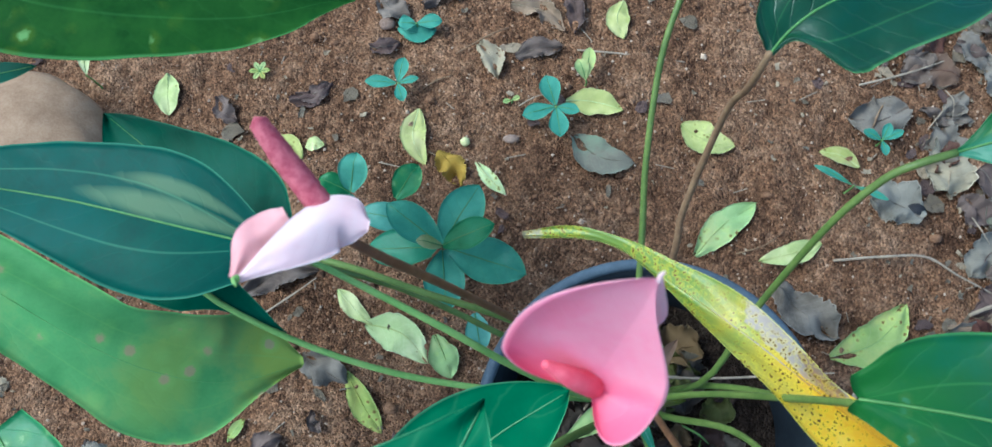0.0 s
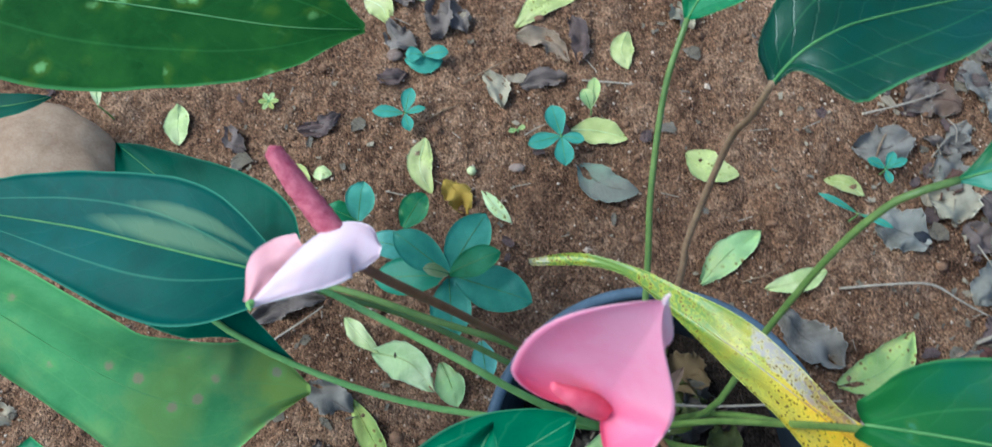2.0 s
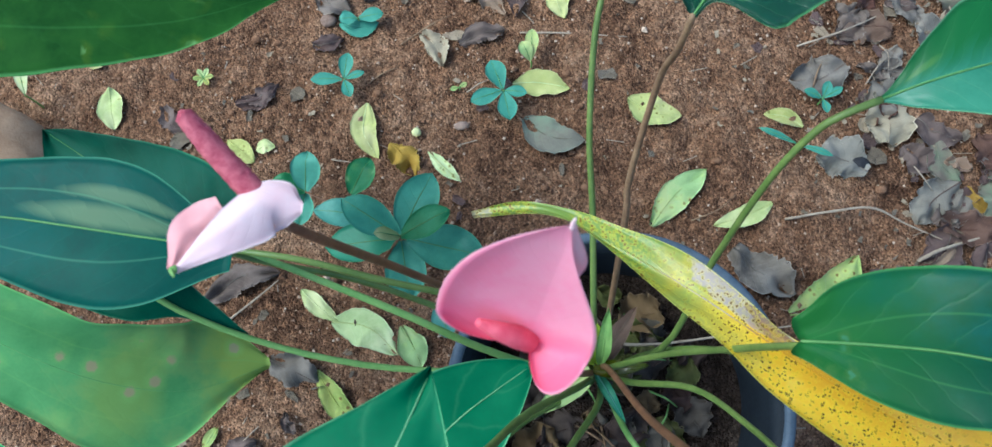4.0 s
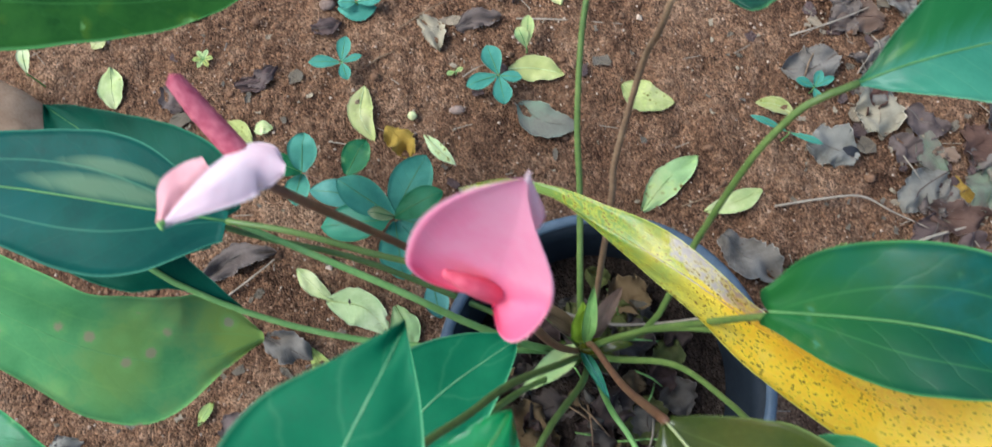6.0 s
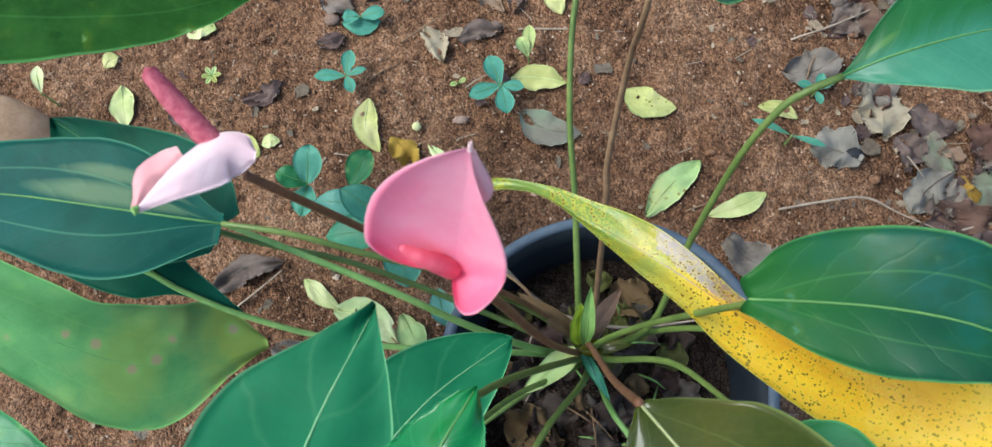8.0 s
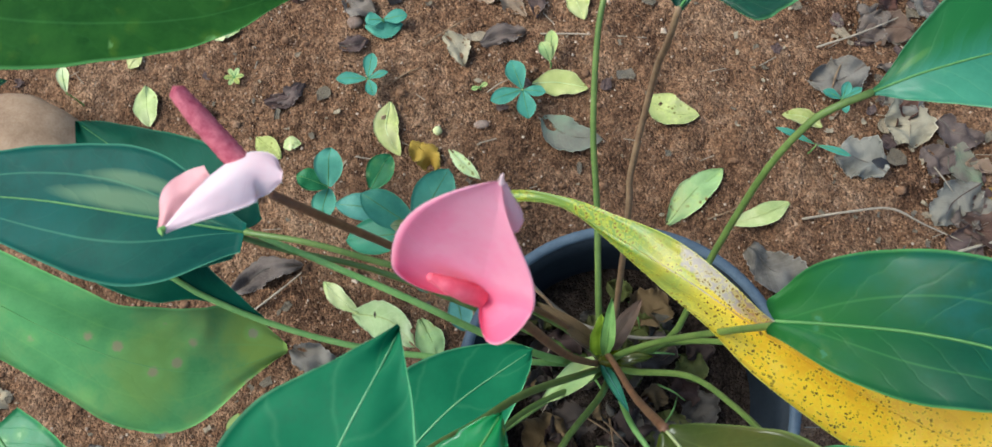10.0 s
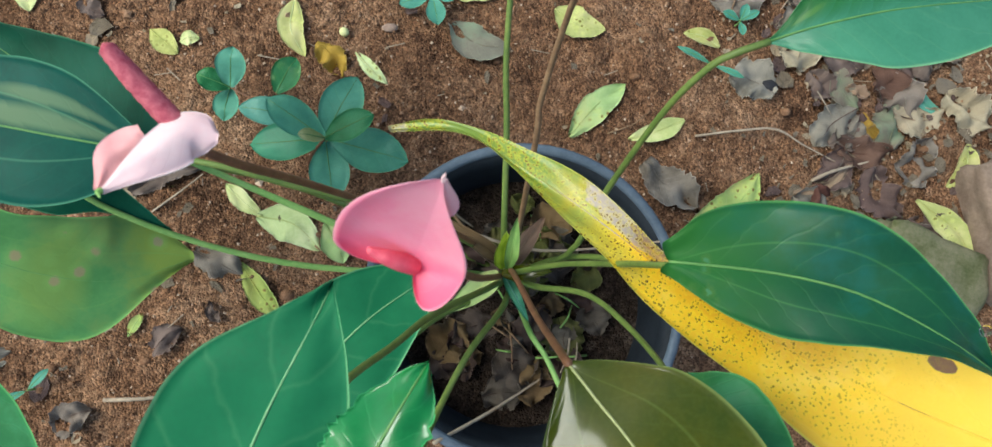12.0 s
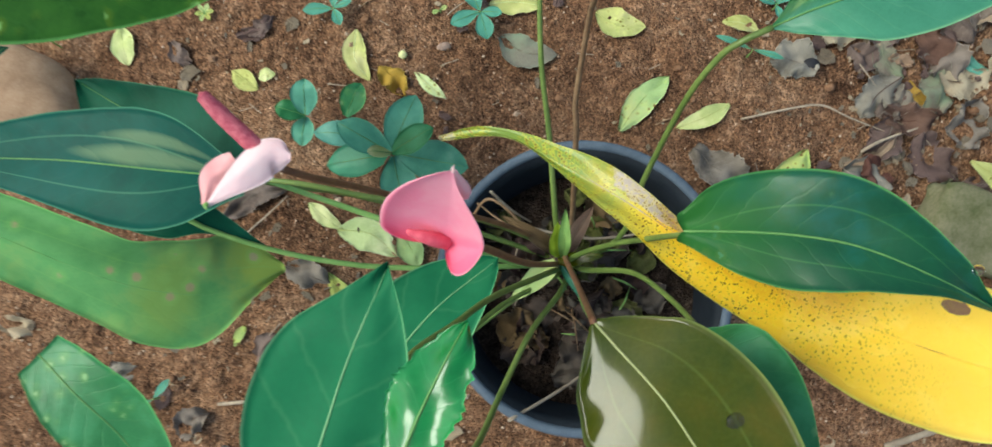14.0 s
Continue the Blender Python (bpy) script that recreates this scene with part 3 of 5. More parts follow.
# ---------------------------------------------------------------- the potted plant
plant = tagged(new("anthurium"), "potted anthurium with glossy heart-shaped leaves and pink flowers", "plant")
plant.location = (POT[0], POT[1], SOIL_Z)

# Right-hand green leaf.
GREEN_LEAF = leaf(plant, [(0.0459, 0.0101, 0.5530), (0.0887, 0.0007, 0.5650), (0.1314, -0.0141, 0.5750), (0.1710, -0.0401, 0.5750), (0.2108, -0.0671, 0.5600)], 0.036, M_RIGHT, "dark green leaf with a pale midrib",
     edges=(((0, .006), (.04, .0185), (.12, .030), (.26, .0375), (.4, .0385), (.53, .0355), (.67, .028), (.82, .017), (.93, .006), (1, .001)),
            ((0, .004), (.05, .0112), (.18, .0255), (.34, .0325), (.51, .029), (.67, .0175), (.81, .0065), (.92, .003), (1, .001))),
     lobe=0.03, fold=(0.06, 0.03), wave=0.07, seed=1, nu=46)
# Yellowing leaf: from beyond its broad end to the curled tip.
leaf(plant, [(0.3062, -0.1423, 0.5000), (0.2341, -0.1086, 0.5000), (0.1774, -0.0774, 0.5000), (0.1151, -0.0365, 0.4900), (0.0627, 0.0051, 0.4900), (0.0241, 0.0427, 0.4850), (-0.0129, 0.0788, 0.4700), (-0.0510, 0.1111, 0.4550), (-0.0992, 0.1199, 0.4400)],
     0.052, M_YELLOW, "yellowing dying leaf with brown specks and curled tip",
     edges=(((0, .028), (.15, .049), (.25, .050), (.30, .045), (.37, .031), (.44, .028), (.51, .0235), (.57, .017), (.65, .0135), (.71, .0095), (.77, .004), (.84, .0014), (.92, .002), (1, .001)),
            ((0, .028), (.15, .049), (.3, .047), (.38, .030), (.45, .014), (.52, .0088), (.58, .0125), (.655, .0160), (.72, .0138), (.8, .0080), (.87, .0036), (.92, .0058), (.97, .0045), (1, .001))),
     fold=(0.22, 0.16), wave=0.045, seed=2, rib=0.0007, rib_material=M_YELLOW, nu=90)
# Olive glossy leaf that rises towards the viewer.
OLIVE_LEAF = leaf(plant, [(-0.0202, -0.0323, 0.6080), (-0.0089, -0.0513, 0.6150), (0.0092, -0.0831, 0.6250), (0.0356, -0.1534, 0.6350), (0.0550, -0.2050, 0.6250)], 0.052, M_OLIVE, "glossy dark olive green leaf on a reddish stalk",
     edges=(((0, .001), (.03, .0075), (.2, .0240), (.26, .0310), (.34, .0368), (.46, .0440), (.55, .0480), (.64, .0450), (.8, .028), (1, .001)),
            ((0, .001), (.03, .0080), (.14, .0200), (.25, .0330), (.38, .0450), (.55, .046), (.8, .028), (1, .001))),
     quilt=0.0, fold=(0.06, -0.02), curl=(0.0, 0.15), wave=0.012, seed=3, nu=60, nv=21, rib=0.0007, rib_material=M_RIB_OLIVE)
# Green leaf beneath it.
leaf(plant, [(0.0410, -0.0537, 0.5400), (0.0509, -0.0701, 0.5650), (0.0680, -0.0940, 0.5700), (0.0909, -0.1413, 0.5600)], 0.030, M_MID, "green leaf half hidden under a glossy one", base=0.3, peak=0.4, seed=4)
# Broad matt leaf low in front, tip towards the pot.
leaf(plant, [(-0.1855, -0.1113, 0.6400), (-0.1626, -0.0756, 0.6550), (-0.1418, -0.0383, 0.6650), (-0.1255, -0.0130, 0.6700), (-0.1118, 0.0113, 0.6680)], 0.044, M_BRIGHT, "broad matt green leaf with fine pale veins",
     base=0.3, peak=0.36, sides=(0.92, 0.8), fold=(0.03, 0.06), wave=0.05, seed=5, point=1.05, rib=0.0006, rib_material=M_RIB_PALE)
leaf(plant, [(-0.2014, -0.0741, 0.4000), (-0.1653, -0.0362, 0.3950), (-0.1241, -0.0014, 0.3850), (-0.0719, 0.0277, 0.3720)], 0.043, M_BRIGHT, "matt green leaf with a pointed tip",
     base=0.4, peak=0.45, sides=(1.0, 1.0), fold=(0.05, 0.05), wave=0.05, seed=6, rib_material=M_RIB_PALE)
leaf(plant, [(-0.1181, -0.0762, 0.6800), (-0.1060, -0.0570, 0.6800), (-0.0939, -0.0398, 0.6770), (-0.0796, -0.0209, 0.6720)], 0.019, M_GLOSSY, "shiny young bright green leaf with toothed edge",
     base=0.5, peak=0.4, fold=(-0.42, 0.12), wave=0.10, seed=7, ragged=0.20)
# Spotted leaf, low.
leaf(plant, [(-0.5988, 0.1808, 0.3600), (-0.5044, 0.1238, 0.3450), (-0.4226, 0.0707, 0.3100), (-0.3545, 0.0498, 0.2650), (-0.2949, 0.0667, 0.2220)], 0.060, M_SPOTTED, "yellowing green leaf with brown spots",
     edges=(((0, .020), (.17, .0355), (.3, .038), (.42, .0414), (.5, .0392), (.56, .0470), (.7, .0545), (.84, .057), (.91, .0505), (.96, .034), (1, .001)),
            ((0, .020), (.2, .034), (.4, .037), (.48, .040), (.57, .0505), (.68, .0520), (.74, .0440), (.8, .0250), (.87, .0125), (1, .001))),
     fold=(0.05, 0.0), wave=0.06, seed=8, nu=70, rib=0.0004, rib_material=M_RIB_SOFT)
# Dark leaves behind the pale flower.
leaf(plant, [(-0.2390, 0.1090, 0.4700), (-0.3078, 0.1274, 0.4750), (-0.3727, 0.1471, 0.4680), (-0.4452, 0.1646, 0.4550), (-0.5177, 0.1821, 0.4420)], 0.043, M_PAINTED_SHEEN, "dark green leaf with a pale painted sheen along its rib",
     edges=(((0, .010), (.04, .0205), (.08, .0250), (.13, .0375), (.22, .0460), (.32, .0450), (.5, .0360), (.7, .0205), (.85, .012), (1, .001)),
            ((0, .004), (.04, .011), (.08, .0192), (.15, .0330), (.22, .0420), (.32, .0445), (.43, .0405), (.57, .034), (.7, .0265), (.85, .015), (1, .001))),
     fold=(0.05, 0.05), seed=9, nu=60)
leaf(plant, [(-0.2700, 0.1350, 0.3900), (-0.2990, 0.1600, 0.3850), (-0.3529, 0.1982, 0.3750), (-0.4163, 0.2502, 0.3600)], 0.064, M_DARK, "dark green leaf below another", base=0.35, peak=0.4, lobe=0.05, sides=(1.0, 0.62), fold=(0.0, 0.05), seed=10, point=0.8)
leaf(plant, [(-0.2796, 0.0775, 0.3280), (-0.3203, 0.0998, 0.3480), (-0.3446, 0.1169, 0.3630), (-0.4100, 0.1480, 0.3690), (-0.4850, 0.1670, 0.3660)], 0.03, M_DARK, "small dark green leaf on a pale stalk",
     edges=(((0, .001), (.25, .003), (.4, .020), (.6, .027), (.8, .018), (1, .001)), ((0, .002), (.15, .014), (.3, .022), (.6, .024), (.8, .016), (1, .001))), fold=(0.0, 0.0), wave=0.03, seed=3.5, nu=40, rib_material=M_STALK_PALE)
# Big leaf high up.
leaf(plant, [(-0.5645, 0.3506, 0.4800), (-0.4436, 0.3190, 0.4750), (-0.3312, 0.2994, 0.4650), (-0.2594, 0.2870, 0.4550), (-0.2031, 0.2861, 0.4450)], 0.050, M_HIGH, "large green leaf with small pale flecks",
     edges=(((0, .03), (.3, .06), (.6, .06), (.8, .052), (.87, .0456), (.95, .021), (1, .001)), ((0, .03), (.2, .062), (.36, .071), (.44, .0675), (.55, .0575), (.68, .0445), (.81, .027), (.91, .012), (.97, .004), (1, .001))),
     fold=(0.05, 0.05), seed=11, nu=60)
leaf(plant, [(-0.6009, 0.2664, 0.4000), (-0.5312, 0.2670, 0.4000), (-0.4820, 0.2674, 0.4000), (-0.4476, 0.2727, 0.4000)], 0.012, M_DARK, "narrow dark green leaf below a larger one", base=0.4, peak=0.4, seed=21)
# Three leaves on long stalks.
leaf(plant, [(0.0177, 0.2878, 0.4330), (0.0434, 0.3279, 0.4400), (0.0787, 0.3843, 0.4400), (0.1206, 0.4813, 0.4200)], 0.036, M_MID, "upright green leaf on a straight stalk", base=0.10, peak=0.4, sides=(0.8, 1.1), fold=(0.3, 0.2), seed=12)
leaf(plant, [(0.0272, 0.1773, 0.5550), (0.0402, 0.1898, 0.5600), (0.0661, 0.2024, 0.5620), (0.1090, 0.2136, 0.5600), (0.2011, 0.2373, 0.5400)], 0.034, M_DEEP, "dark heart-shaped leaf on a brown stalk",
     edges=(((0, .003), (.06, .0123), (.19, .0197), (.32, .0287), (.45, .0377), (.7, .036), (.88, .018), (1, .001)),
            ((0, .002), (.12, .0030), (.2, .0075), (.245, .025), (.27, .0355), (.36, .0400), (.56, .0375), (.76, .034), (.9, .017), (1, .001))), fold=(0.22, 0.05), wave=0.06, seed=13, nu=60)
leaf(plant, [(0.1481, 0.1456, 0.4820), (0.1816, 0.1489, 0.5000), (0.2319, 0.1529, 0.5050), (0.3566, 0.1593, 0.4900)], 0.030, M_PALE, "waxy green leaf with whitish drips and a painted pale sky sheen",
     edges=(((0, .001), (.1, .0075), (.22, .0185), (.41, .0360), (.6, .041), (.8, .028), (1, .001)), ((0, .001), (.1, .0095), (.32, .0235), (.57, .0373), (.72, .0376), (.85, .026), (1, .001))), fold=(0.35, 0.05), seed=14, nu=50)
# Small leaf at arm's length near the ground.
leaf(plant, [(-0.4901, 0.0172, 0.3350), (-0.4598, -0.0241, 0.3350), (-0.4298, -0.0662, 0.3250), (-0.3982, -0.1371, 0.3000)], 0.040, M_MID, "rounded green leaf", base=0.6, peak=0.5, fold=(0.05, 0.05), seed=15, point=0.5)


def stalk(points, radii, material, label=""):
    part("stalk", tube("stalk", points, [r * 0.82 for r in radii], material), plant, label)


LOW = (POT[0] - 0.004, POT[1] + 0.03, SOIL_Z - 0.01)
stalk([LOW, (-0.0159, 0.0427, 0.2500), (-0.0100, 0.1352, 0.3300), (-0.0080, 0.1865, 0.3700), (0.0021, 0.2474, 0.4100), (0.0177, 0.2878, 0.4330)], (.0038, .0030, .0027), M_STALK, "straight green stalk")
stalk([LOW, (0.0125, 0.1249, 0.3300), (0.0145, 0.1479, 0.3700), (0.0266, 0.1830, 0.4600), (0.0254, 0.1751, 0.5200), (0.0272, 0.1773, 0.5550)], (.0036,.0028,.0022), M_STALK_FADE, "brown weathered stalk")
stalk([LOW, (0.0434, 0.0374, 0.2400), (0.0666, 0.0808, 0.3300), (0.0928, 0.1197, 0.4200), (0.1137, 0.1373, 0.4600), (0.1280, 0.1418, 0.4750), (0.1481, 0.1456, 0.4820)], (.0036, .0030, .0029), M_STALK, "curved green stalk")
stalk([LOW, (-0.0069, 0.0231, 0.3000), (0.0131, 0.0211, 0.4000), (0.0340, 0.0134, 0.5000), (0.0454, 0.0084, 0.5530)], (.0036, .0026, .0023), M_STALK, "green stalk")
stalk([LOW, (0.0030, 0.0101, 0.2900), (0.0351, -0.0017, 0.3600), (0.0541, -0.0288, 0.4100), (0.0598, -0.0544, 0.4700), (0.0449, -0.0563, 0.5300)], (.0036, .0026, .0023), M_STALK, "green stalk")
stalk([LOW, (-0.0141, 0.0230, 0.3000), (-0.0148, -0.0126, 0.4500), (-0.0202, -0.0323, 0.6080)], (.0034, .0028, .0025), M_STALK_BROWN, "reddish brown stalk")
stalk([LOW, (-0.0347, 0.0121, 0.3000), (-0.0789, -0.0039, 0.4200), (-0.1045, -0.0207, 0.5000), (-0.1236, -0.0325, 0.5600), (-0.1396, -0.0518, 0.6100), (-0.1628, -0.0824, 0.6300), (-0.1855, -0.1113, 0.6400)], (.0036, .0026, .0023), M_STALK, "green stalk")
stalk([LOW, (-0.0202, -0.0021, 0.2600), (-0.0562, -0.0360, 0.3300), (-0.0866, -0.0771, 0.3800), (-0.1062, -0.1052, 0.4800), (-0.1187, -0.1038, 0.6000), (-0.1181, -0.0762, 0.6800)], (.0036, .003, .003), M_STALK, "green stalk")
stalk([LOW, (-0.0011, -0.0238, 0.2400), (0.0118, -0.0549, 0.2600), (0.0258, -0.0987, 0.2700)], (.0036, .003, .003), M_STALK_PALE, "pale green stalk")
stalk([LOW, (-0.0451, 0.0512, 0.2800), (-0.1039, 0.0705, 0.4000), (-0.1577, 0.0839, 0.4500), (-0.1991, 0.0975, 0.4700), (-0.2390, 0.1090, 0.4700)], (.0036, .0026, .0023), M_STALK, "green stalk")
stalk([LOW, (-0.0539, 0.0283, 0.2600), (-0.1045, 0.0460, 0.3300), (-0.1558, 0.0725, 0.3800), (-0.2119, 0.1022, 0.4000), (-0.2700, 0.1350, 0.3900)], (.004, .0032, .0026), M_STALK_PALE, "pale green stalk")
stalk([LOW, (-0.0701, 0.0288, 0.2500), (-0.1656, 0.0414, 0.2900), (-0.2267, 0.0567, 0.3100), (-0.2796, 0.0775, 0.3300), (-0.3203, 0.0998, 0.3500), (-0.3446, 0.1169, 0.3650), (-0.4277, 0.1528, 0.3700), (-0.5182, 0.1715, 0.3700), (-0.5988, 0.1808, 0.3600)], (.0034, .0028, .0026), M_STALK_PALE, "thin green stalk")

# Stalks that run hidden under the leaves to the blades farther out.
stalk([LOW, (0.0500, 0.0350, 0.2250), (0.1025, 0.0080, 0.3500), (0.1650, -0.0560, 0.4300), (0.2441, -0.1316, 0.4800), (0.3062, -0.1423, 0.5000)], (.0036, .0028, .0026), M_STALK, "fading green stalk")
stalk([LOW, (-0.1800, 0.1120, 0.2600), (-0.2708, 0.1350, 0.3400), (-0.4114, 0.2000, 0.3200), (-0.5733, 0.2567, 0.3600), (-0.5645, 0.3506, 0.4800)], (.0036, .0028, .0026), M_STALK, "long green stalk")
stalk([(-0.5733, 0.2567, 0.3600), (-0.6295, 0.2692, 0.3850), (-0.6009, 0.2664, 0.4000)], (.0024, .0022, .002), M_STALK, "short green stalk")
stalk([LOW, (-0.0308, 0.0099, 0.2200), (-0.0815, -0.0092, 0.2800), (-0.1269, -0.0398, 0.3400), (-0.1686, -0.0624, 0.3880), (-0.2014, -0.0741, 0.4000)], (.0036, .0026, .0023), M_STALK, "green stalk")
stalk([LOW, (-0.0827, -0.0099, 0.2000), (-0.2126, -0.0862, 0.2000), (-0.2589, -0.1507, 0.2400), (-0.3982, -0.1371, 0.3000)], (.0034, .0024, .0020), M_STALK, "low green stalk")

# Flower stalks.
stalk([LOW, (-0.0498, 0.0544, 0.3000), (-0.0997, 0.0631, 0.4500), (-0.1305, 0.0628, 0.5800), (-0.1439, 0.0593, 0.6550), (-0.1522, 0.0614, 0.6750)], (.0032, .0024, .0021), M_STALK_BROWN, "brown flower stalk")
stalk([LOW, (-0.0462, 0.0170, 0.4000), (-0.0714, 0.0170, 0.6000), (-0.0806, 0.0125, 0.7000)], (.0034, .003, .0022), M_STALK_BROWN, "brown flower stalk")


# Dry sheaths and a fresh bud scale round the crown.
for a, b, half, material, label in (
    ((-0.0139, 0.0279, 0.2600), (-0.0066, 0.0670, 0.3100), .006, M_STALK_PALE, "small yellow green bud leaf"), ((-0.0185, 0.0296, 0.2500), (-0.0150, 0.0580, 0.2950), .009, M_BUD, "yellow green bud scale"),
    ((-0.0205, 0.0368, 0.2600), (-0.0652, 0.0737, 0.2900), .007, M_OCHRE_DULL, "dry brown sheath"), ((-0.0177, 0.0348, 0.2500), (-0.0537, 0.0644, 0.2700), .008, M_BROWN, "dry brown sheath"),
    ((-0.0159, 0.0292, 0.2500), (0.0230, 0.0711, 0.2600), .009, M_BROWN, "dry brown sheath"), ((-0.0194, 0.0243, 0.2500), (0.0237, 0.0217, 0.2700), .007, M_OLIVE, "fading green sheath"),
    ((-0.0220, 0.0247, 0.2500), (-0.0726, -0.0050, 0.2400), .011, M_FADING, "drooping small green leaf"), ((-0.0165, 0.0221, 0.2400), (-0.0003, -0.0204, 0.2500), .005, M_BUSH, "narrow green sheath")):
    a, b = np.array(a), np.array(b)
    leaf(plant, [a, a * .6 + b * .4 + (0, 0, .006), b], half, material, label, rib=0.0006, base=0.4, peak=0.4, fold=(0.3, 0.3), wave=0.15, seed=float(half) * 1000, nu=16, nv=9, rib_material=material)


# ---------------------------------------------------------------- flowers
def heart(name, tip, axis, left, right, material, rise, nu=64, nv=14):
    """A heart-shaped bract: tip, axis to the notch, the reach of either lobe; the left lobe lies short, the right one hangs."""
    tip, axis, left, right = (np.array(v, float) for v in (tip, axis, left, right))
    verts, uv, faces = [], [], []
    for i in range(nu + 1):
        th = 2 * math.pi * i / nu
        x = math.copysign(abs(math.sin(th)) ** 2.1, math.sin(th))
        y = (13 * math.cos(th) - 5 * math.cos(2 * th) - 2 * math.cos(3 * th) - math.cos(4 * th) + 17) / 22
        if y > 1:
            y = 1 + (y - 1) * (0.55 if x < 0 else 1.8)
        if x < 0 and y < 1:
            y = y**1.3
        elif y < 1:
            y = y**0.75
        core = tip + axis * min(1.0, max(0.0, y))
        over = max(0.0, y - 1.0) * axis * np.array((1.0, 1.0, -0.08 if x > 0 else 0.1))
        edge = tip + axis * min(y, 1.0) + over + (-x * left if x < 0 else x * right)
        for j in range(nv):
            v = j / (nv - 1)
            sag = rise[0] * v * v if x < 0 else rise[1] * v * v
            curl = 0.0012 * max(0.0, v - 0.8) / 0.2 if x < 0 else 0.0
            ripple = 0.0008 * v * v * noise.noise((2 * math.cos(th), 2 * math.sin(th), 3.0))
            at = core * (1 - v) + edge * v
            at[2] = core[2] + (edge[2] - core[2]) * v**2.3
            verts.append(at + np.array((0, 0, sag * abs(x) + 0.0012 * math.sin(math.pi * v) ** 2 * (1 - abs(2 * y - 1) * 0.5) * abs(x) + curl + ripple)))
            uv.append((1 - min(1, max(0, y)), 0.5 + 0.5 * v * (1 if x > 0 else -1)))
    n = len(verts)
    under = [w - np.array((0, 0, 0.0006)) for w in verts]
    for i in range(nu):
        for j in range(nv - 1):
            q = (i * nv + j, i * nv + j + 1, (i + 1) * nv + j + 1, (i + 1) * nv + j)
            faces += [q, tuple(n + k for k in reversed(q))]
        faces.append((i * nv + nv - 1, n + i * nv + nv - 1, n + (i + 1) * nv + nv - 1, (i + 1) * nv + nv - 1))
    return mesh_of(name, verts + under, faces, material, uv + uv)


# Pink flower, from its pointed tip to the notch at the stalk.
TIP, NOTCH = np.array((-0.0692, 0.0309, 0.7520)), np.array((-0.0810, 0.0123, 0.7010))
LEFT = np.array((-0.1038, 0.0241, 0.7160)) - np.array((-0.0804, 0.0137, 0.7030))
RIGHT = np.array((-0.0647, 0.0060, 0.7120)) - np.array((-0.0800, 0.0137, 0.7030))
spathe = part("spathe", heart("spathe", TIP, NOTCH - TIP, LEFT, RIGHT, M_PINK, (0.0, 0.0)), plant, "pink heart-shaped flower bract")
part("spathe_tip", tube("spathe_tip", [TIP + (0, 0, -.0005), (-0.0691, 0.0315, 0.7530), (-0.0686, 0.0320, 0.7550)], (.0009, .0006, .0003), M_BLUSH, 10, 8), spathe, "pale curled tip")
part("spadix", tube("spadix", [NOTCH + (0, 0, .0015), (-0.0864, 0.0138, 0.7105), (-0.0937, 0.0173, 0.7160)], (.0034, .0032, .0026, .0012), M_SPADIX_RED, 30, 18, 0.02), spathe, "red flower spike")
part("curled_edge", blade("curled_edge", [TIP + (0.0005, 0, -.002), (-0.0683, 0.0281, 0.7430), (-0.0679, 0.0255, 0.7350), (-0.0681, 0.0236, 0.7300)], 0.0031, M_PETAL_EDGE, curl=0.4, fold=(0.0, 0.0), wave=0.05,
                          profile=[(0, .2), (.3, .55), (.6, 1.0), (.85, .85), (1, .2)], seed=6, nu=18, nv=9)[0], spathe, "pale edge curled over")

# Pale flower: seen from its back, the spike standing out of it.
pale_mesh = blade("spathe", [(-0.1439, 0.0632, 0.6880), (-0.1541, 0.0644, 0.6920), (-0.1665, 0.0553, 0.6970), (-0.1801, 0.0459, 0.6980)], 0.0092, M_BLUSH, curl=0.55, fold=(0.0, 0.0), wave=0.05,
                  profile=[(0, .10), (.05, .52), (.12, .80), (.3, 1.0), (.5, .95), (.75, .55), (.9, .25), (1, .06)], seed=3, nu=44)[0]
pale = part("spathe", pale_mesh, plant, "pale pink flower bract seen from its back")
part("inner_half", blade("inner_half", [(-0.1685, 0.0665, 0.6900), (-0.1786, 0.0603, 0.6910), (-0.1827, 0.0474, 0.6950)], 0.0062, M_ROSE, curl=0.3, fold=(0.0, 0.0), wave=0.1,
                         profile=[(0, .55), (.3, 1.0), (.6, .9), (1, .1)], seed=4, nu=22)[0], pale, "rose inner side")
part("spathe_tip", tube("spathe_tip", [(-0.1796, 0.0463, 0.6980), (-0.1805, 0.0458, 0.6990), (-0.1793, 0.0437, 0.7000)], (.0012, .0009, .0004), M_STALK_PALE, 10, 8), pale, "greenish curled tip")
part("spadix", tube("spadix", [(-0.1581, 0.0689, 0.6850), (-0.1692, 0.0837, 0.6900), (-0.1769, 0.0952, 0.6950)], (.0042, .0041, .0038, .0030), M_SPADIX, 44, 18, 0.10), pale, "dark rose flower spike")


